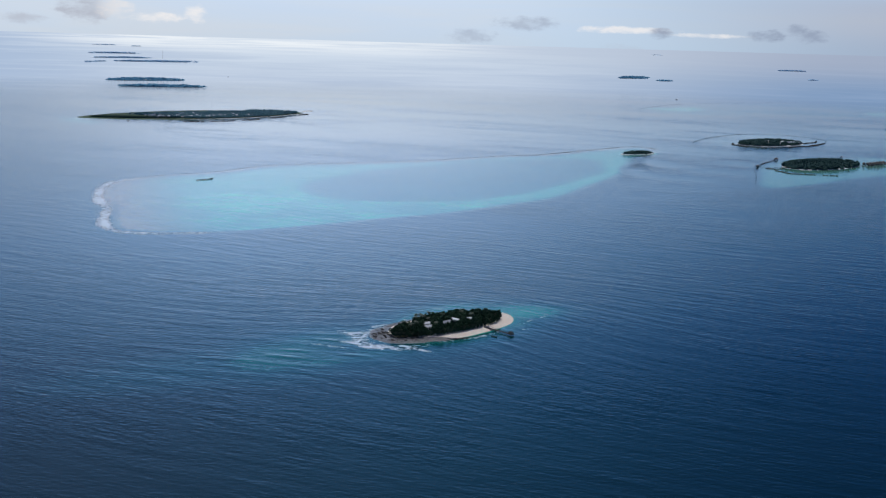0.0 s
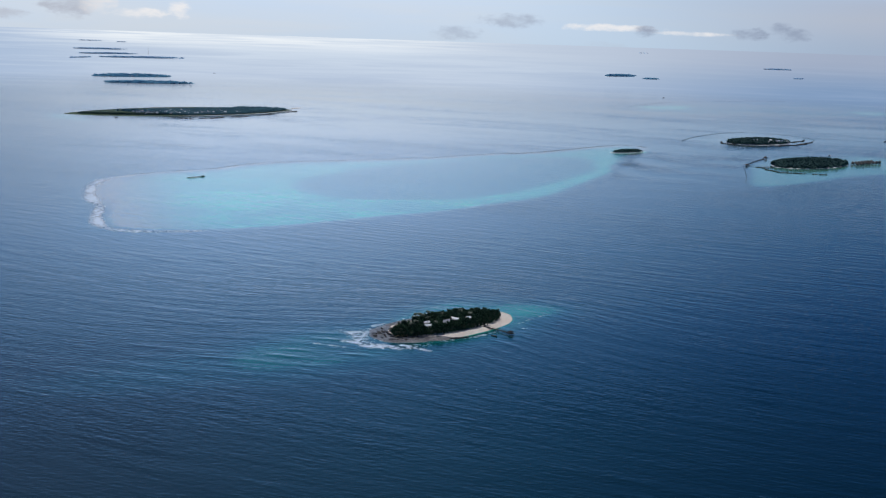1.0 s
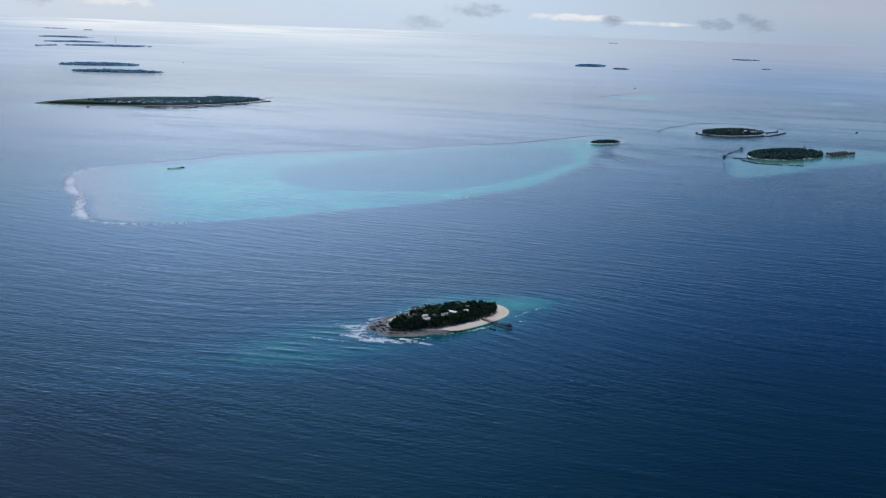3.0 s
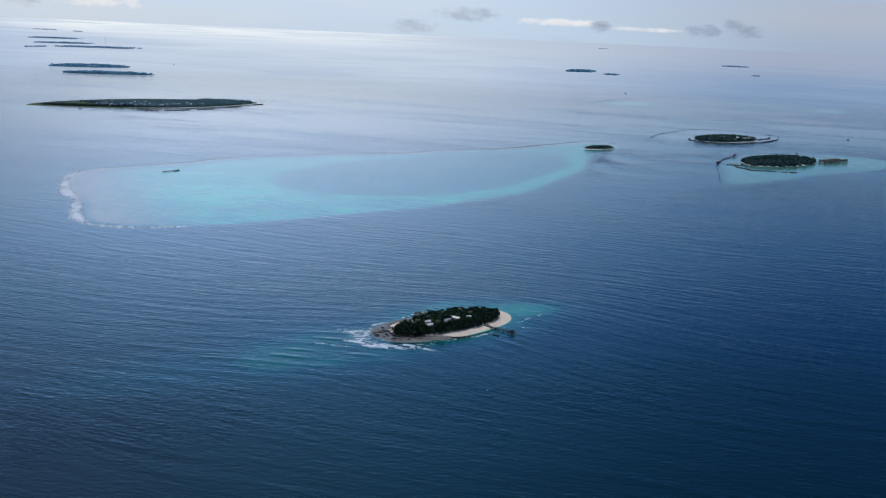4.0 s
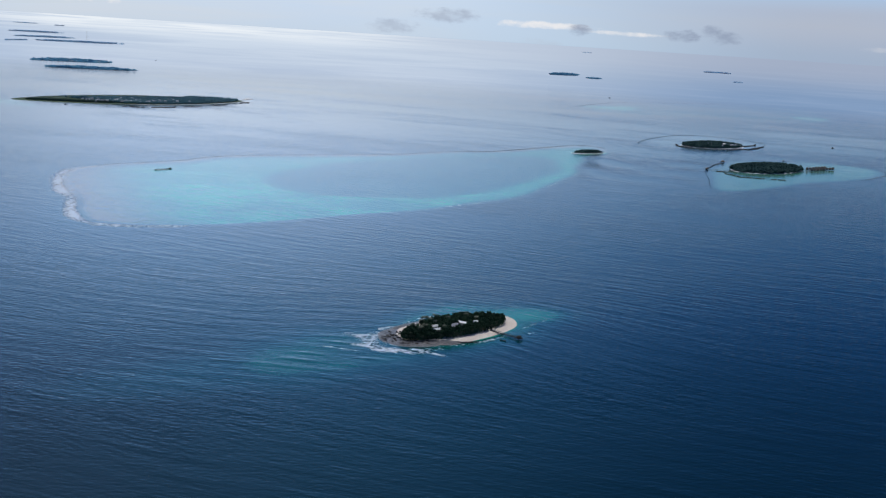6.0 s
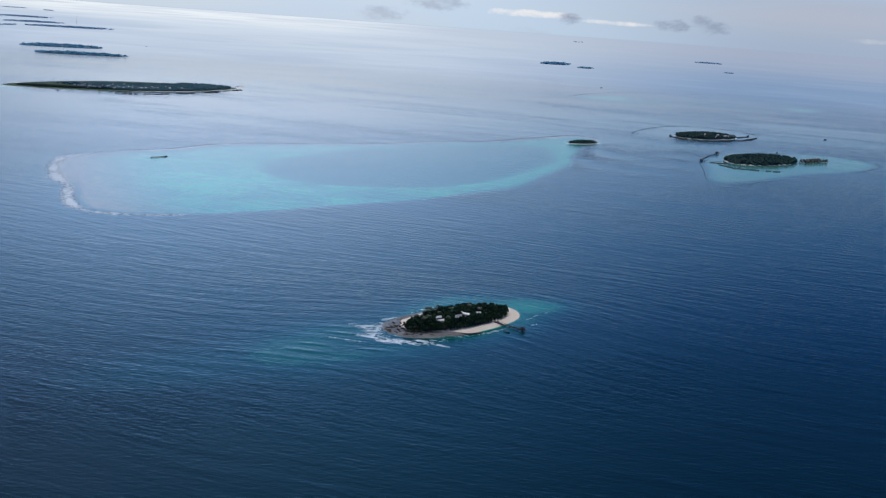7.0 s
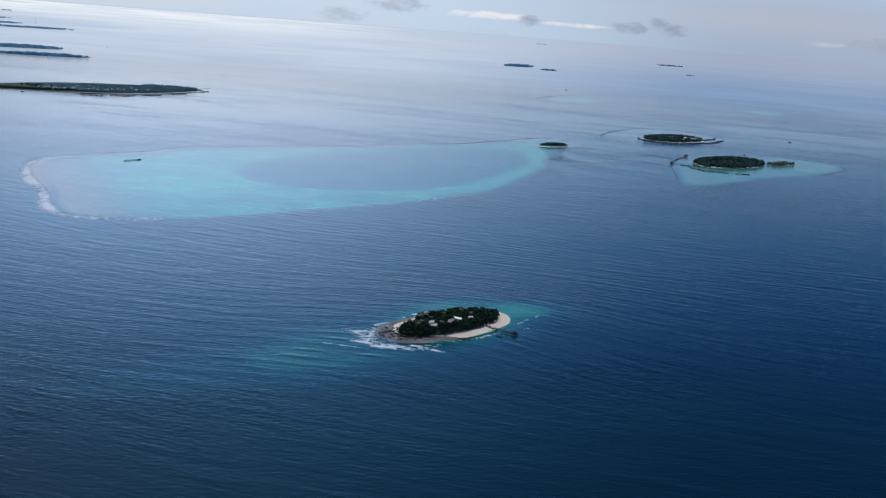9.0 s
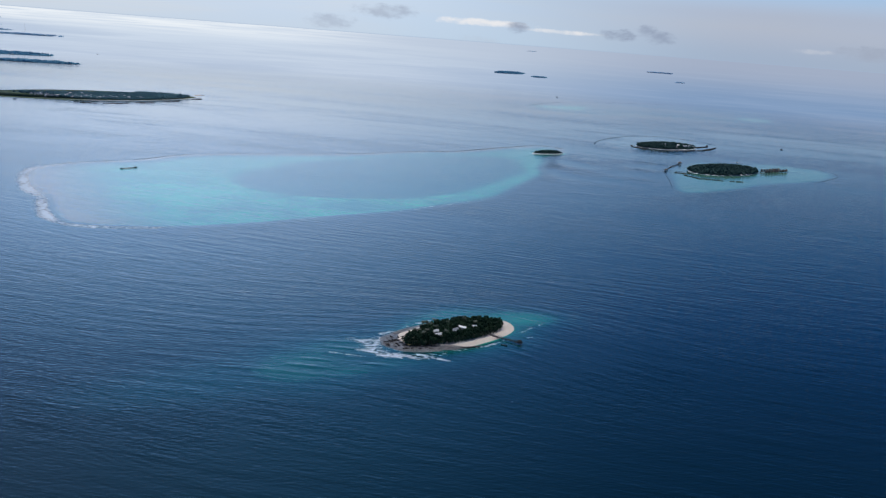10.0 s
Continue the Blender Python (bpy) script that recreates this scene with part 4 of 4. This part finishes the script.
def breakwater(points, size, label, seed, step=1.6, gaps=0.0):
    """A low wall of tipped boulders."""
    rnd = random.Random(seed)
    verts, faces = [], []
    for (ax, ay), (bx, by) in zip(points, points[1:]):
        n = math.hypot(bx - ax, by - ay)
        for k in range(int(n / (size * step)) + 1):
            f = k * size * step / n
            if rnd.uniform(-1.6, 1.6) < gaps * 2 - 1.6:
                continue
            clump(verts, faces, rnd, (ax + (bx - ax) * f + rnd.uniform(-0.4, 0.4) * size, ay + (by - ay) * f + rnd.uniform(-0.4, 0.4) * size, 0.15), size * rnd.uniform(0.7, 1.2), size * 0.6, 0.35)
    return tagged(mesh_part("breakwater", verts, faces, ROCK), label, "breakwater", kind="stuff")


breakwater([(430, 1396), (440, 1364), (469, 1356)], 1.5, "low dark boulder breakwater off a wooded island", 1)
breakwater([(478, 1355), (485, 1355)], 1.5, "short dark boulder breakwater in the shallows", 2)
breakwater([(488, 1354.5), (496, 1354)], 1.5, "short dark boulder breakwater in the shallows", 3)
breakwater([(447, 1418), (437, 1414), (424, 1418)], 1.3, "low dark boulder breakwater by the jetty", 4)


def crest(pts, first, last, size, label, seed, step=2.2, gaps=0.6):
    """A low reef crest that dries out along part of a reef's edge."""
    ring = [tuple(p) for p in smooth_ring(pts)]
    return breakwater([ring[k % len(ring)] for k in range(first * 6, last * 6 + 1)], size, label, seed, step, gaps)


# village island inside a ring of reef
shore("village_island_ground", 546, 1811, 69, 42, 38, 1.0, HAZED_SAND, "pale shore round a wooded village island", 41, 0.07)
woods(545, 1812, 66, 39, 38, 760, 5.6, 2.9, "dense green wood with houses showing on an island", 42)
breakwater([(480, 1802), (474, 1776), (490, 1750)], 1.7, "dark harbour wall of the village island", 5)
breakwater([(600, 1830), (640, 1868), (652, 1896)], 1.7, "dark harbour wall of the village island", 6)
breakwater([(560, 1760), (600, 1784), (628, 1812)], 1.7, "dark harbour wall of the village island", 7)
breakwater([(610, 1800), (650, 1850)], 1.7, "dark harbour wall of the village island", 8)

MODELS = [house(7, 5, 3.0, SHEET, "white-roofed village house among trees"), house(8, 5, 3.0, SHEET_GREY, "grey-roofed village house among trees"),
          house(6, 5, 4.2, SHEET_BLUE, "blue-roofed village house among trees"), house(9, 6, 4.5, SHEET, "large white-roofed village house among trees")]
placed = set()


def settle(cx, cy, turn, u, v, z, k, rnd, group):
    x, y = local(cx, cy, turn, u, v)
    spot, size = ground(x, y)
    ob = MODELS[k] if k not in placed else copy_thing(MODELS[k], Matrix())
    placed.add(k)
    s = rnd.uniform(0.28, 0.5) * size
    ob.matrix_basis = pose(spot.x, spot.y, spot.z + z, 0, 0, rnd.choice((0, 90)) + turn + rnd.uniform(-12, 12)) @ Matrix.Diagonal((s, s, s, 1))
    tagged(ob, group=group)


rnd = random.Random(8)
for k in range(46):
    settle(547, 1812, 38, rnd.uniform(-26, 42), rnd.uniform(-34, -2), rnd.uniform(2.6, 4.2), rnd.choice((0, 1, 2, 1, 3)), rnd, "houses of the village island")

# long town island with a grass airfield
TOWN = (-488, 2114)
shore("town_island_ground", *TOWN, 240, 110, 40, 0.7, HAZED_SAND, "pale shore round a long town island", 51, 0.03, 1.6)
shore("airfield", -489, 2115, 238, 108, 40, 2.0, FIELD, "long mown green field behind the town", 52, 0.03, 1.6, 0.9)


def town_wood(u, v):
    back = v > 0.25 and u < 0.62
    tip = u < -0.5 - 0.25 * v
    return not back and not tip and abs(u) ** 1.6 + abs(v) ** 1.6 < 0.95


woods(*TOWN, 232, 104, 40, 2600, 4.2, 2.4, "green trees between the houses of a town", 53, 1.4, town_wood, HAZED_WOODS)
rnd = random.Random(77)
for k in range(240):
    u, v = rnd.uniform(-0.52, 0.35), rnd.uniform(-0.88, -0.12)
    if abs(u) ** 1.6 + abs(v) ** 1.6 > 0.85 or (u > 0.05 and rnd.random() < 0.6):
        continue
    settle(*TOWN, 40, u * 232, v * 104, rnd.uniform(2.4, 3.9), rnd.choice((0, 0, 1, 2, 3, 1)), rnd, "houses of the town")
for k, pts in enumerate((((-474, 1942), (-436, 1942)), ((-428, 1958), (-400, 1976), (-392, 1990)), ((-380, 2010), (-352, 2040)), ((-340, 2086), (-318, 2120)), ((-300, 2190), (-286, 2216)))):
    breakwater(pts, 2.0, "long dark harbour wall off the town", 60 + k)
shore("sand_spit", -300, 2325, 18, 5, 60, 0.6, SAND, "pale curved sand spit at the end of a town island", 54)
breakwater([(-596, 1975), (-584, 1966)], 2.0, "dark boulders in shallow water off the airfield", 70)

# dark wooded islands towards the horizon: centre, half sizes, turn, trees, height
FAR = [(-852, 3240, 128, 28, 19, 260, 7.0), (-1022, 3672, 132, 40, 27, 300, 8.5), (-1633, 6330, 300, 50, 27, 320, 8.5),
       (-2060, 7150, 270, 60, 42, 260, 8.5), (-2625, 8740, 225, 70, 30, 220, 10.0), (-4700, 15180, 170, 60, 25, 90, 9.0), (-4040, 14400, 65, 30, 20, 40, 9.0),
       (990, 5690, 118, 45, 35, 220, 10.5), (1075, 5346, 42, 16, 12, 60, 6.0), (2992, 9330, 128, 50, -5, 130, 9.5), (2149, 6345, 30, 14, 10, 30, 5.0), (5832, 29400, 150, 60, 0, 60, 12.0)]
for k, (cx, cy, a, b, turn, count, tall) in enumerate(FAR):
    shore("far_island_ground", cx, cy, a * 0.94, b * 0.86, turn, 0.6, HAZED_SAND, "thin pale shore of a low wooded island", 80 + k, 0.06)
    woods(cx, cy, a * 0.97, b * 0.93, turn, int(count * 1.7), tall, 5.2 if count > 100 else 6.0, "dark green wood covering a low far island, blue haze painted in", 100 + k, mat=BLUE_HAZE_WOODS if cy < 6000 else PALE_HAZE_WOODS)
for k in range(5):
    cx, cy = -1912 - 4 * k, 6090 - 62 * k
    shore("far_island_ground", cx, cy, 14, 6, 20, 0.6, HAZED_SAND, "thin pale shore of a tiny far islet", 120 + k)
    woods(cx, cy, 14, 7, 20, 8, 6.0, 4.5, "dark shrubs on a tiny far islet, pale haze painted in", 130 + k, mat=PALE_HAZE_WOODS)
rnd = random.Random(3)
for k in range(26):
    settle(-1022, 3670, 27, rnd.uniform(-30, 80), rnd.uniform(-36, -16), rnd.uniform(2, 5), rnd.choice((0, 1, 3)), rnd, "houses of a far island")


def mast(x, y, h):
    """A lattice mast with three legs."""
    spot, size = ground(x, y)
    base = new("radio_mast")
    for k in range(3):
        c, s = math.cos(k * 2.094), math.sin(k * 2.094)
        bm = bmesh.new()
        tube(bm, [(c * 1.6, s * 1.6, 0), (c * 0.3, s * 0.3, h)], [0.3, 0.2], 4)
        part("leg", bm, STEEL, base)
    bm = bmesh.new()
    for j in range(10):
        z, r = h * (j + 0.5) / 10, 1.6 - 1.3 * (j + 0.5) / 10
        ring = [(math.cos(k * 2.094) * r, math.sin(k * 2.094) * r, z) for k in range(4)]
        tube(bm, ring, [0.12] * 4, 4)
    part("brace", bm, STEEL, base)
    base.matrix_world = pose(spot.x, spot.y, spot.z - 4.0) @ Matrix.Diagonal((size, size, size, 1))
    return tagged(base, "tall thin lattice radio mast on a far island", "radio mast")


mast(-1846, 7120, 60)

for x, y, n, turn in ((713, 3369, 9, 20), (805, 1917, 6, 10), (-851, 4209, 8, 0), (-567, 1919, 6, 10), (595, 1615, 5, 30)):
    boat(x, y, n, turn, "small boat lying on open water")

crest(VILLAGE_REEF, 0, 6, 0.36, "thin dark reef crest curving round the village island", 90, 2.0)
crest(VILLAGE_REEF, 6, 9, 0.32, "broken dark reef crest off the village harbour", 91, 3.0, 0.8)
crest(LAGOON, 2, 7, 0.38, "thin dark reef crest behind the lagoon", 92, 3.0, 0.8)
crest(LAGOON, 7, 11, 0.45, "thin dark reef crest behind the lagoon", 93, 2.4, 0.6)
crest(BAY, 7, 11, 0.28, "thin dark reef crest at the edge of a pale bay", 94, 3.0, 0.8)
crest(BAY, 11, 17, 0.22, "broken dark reef crest behind the wooded island", 95, 4.0, 0.8)
crest(BAY, 0, 3, 0.25, "broken dark reef crest at the edge of a pale bay", 96, 4.0, 0.9)
crest(DROWNED, 0, 3, 0.4, "thin dark edge of a reef far out", 97, 5.0, 0.8)
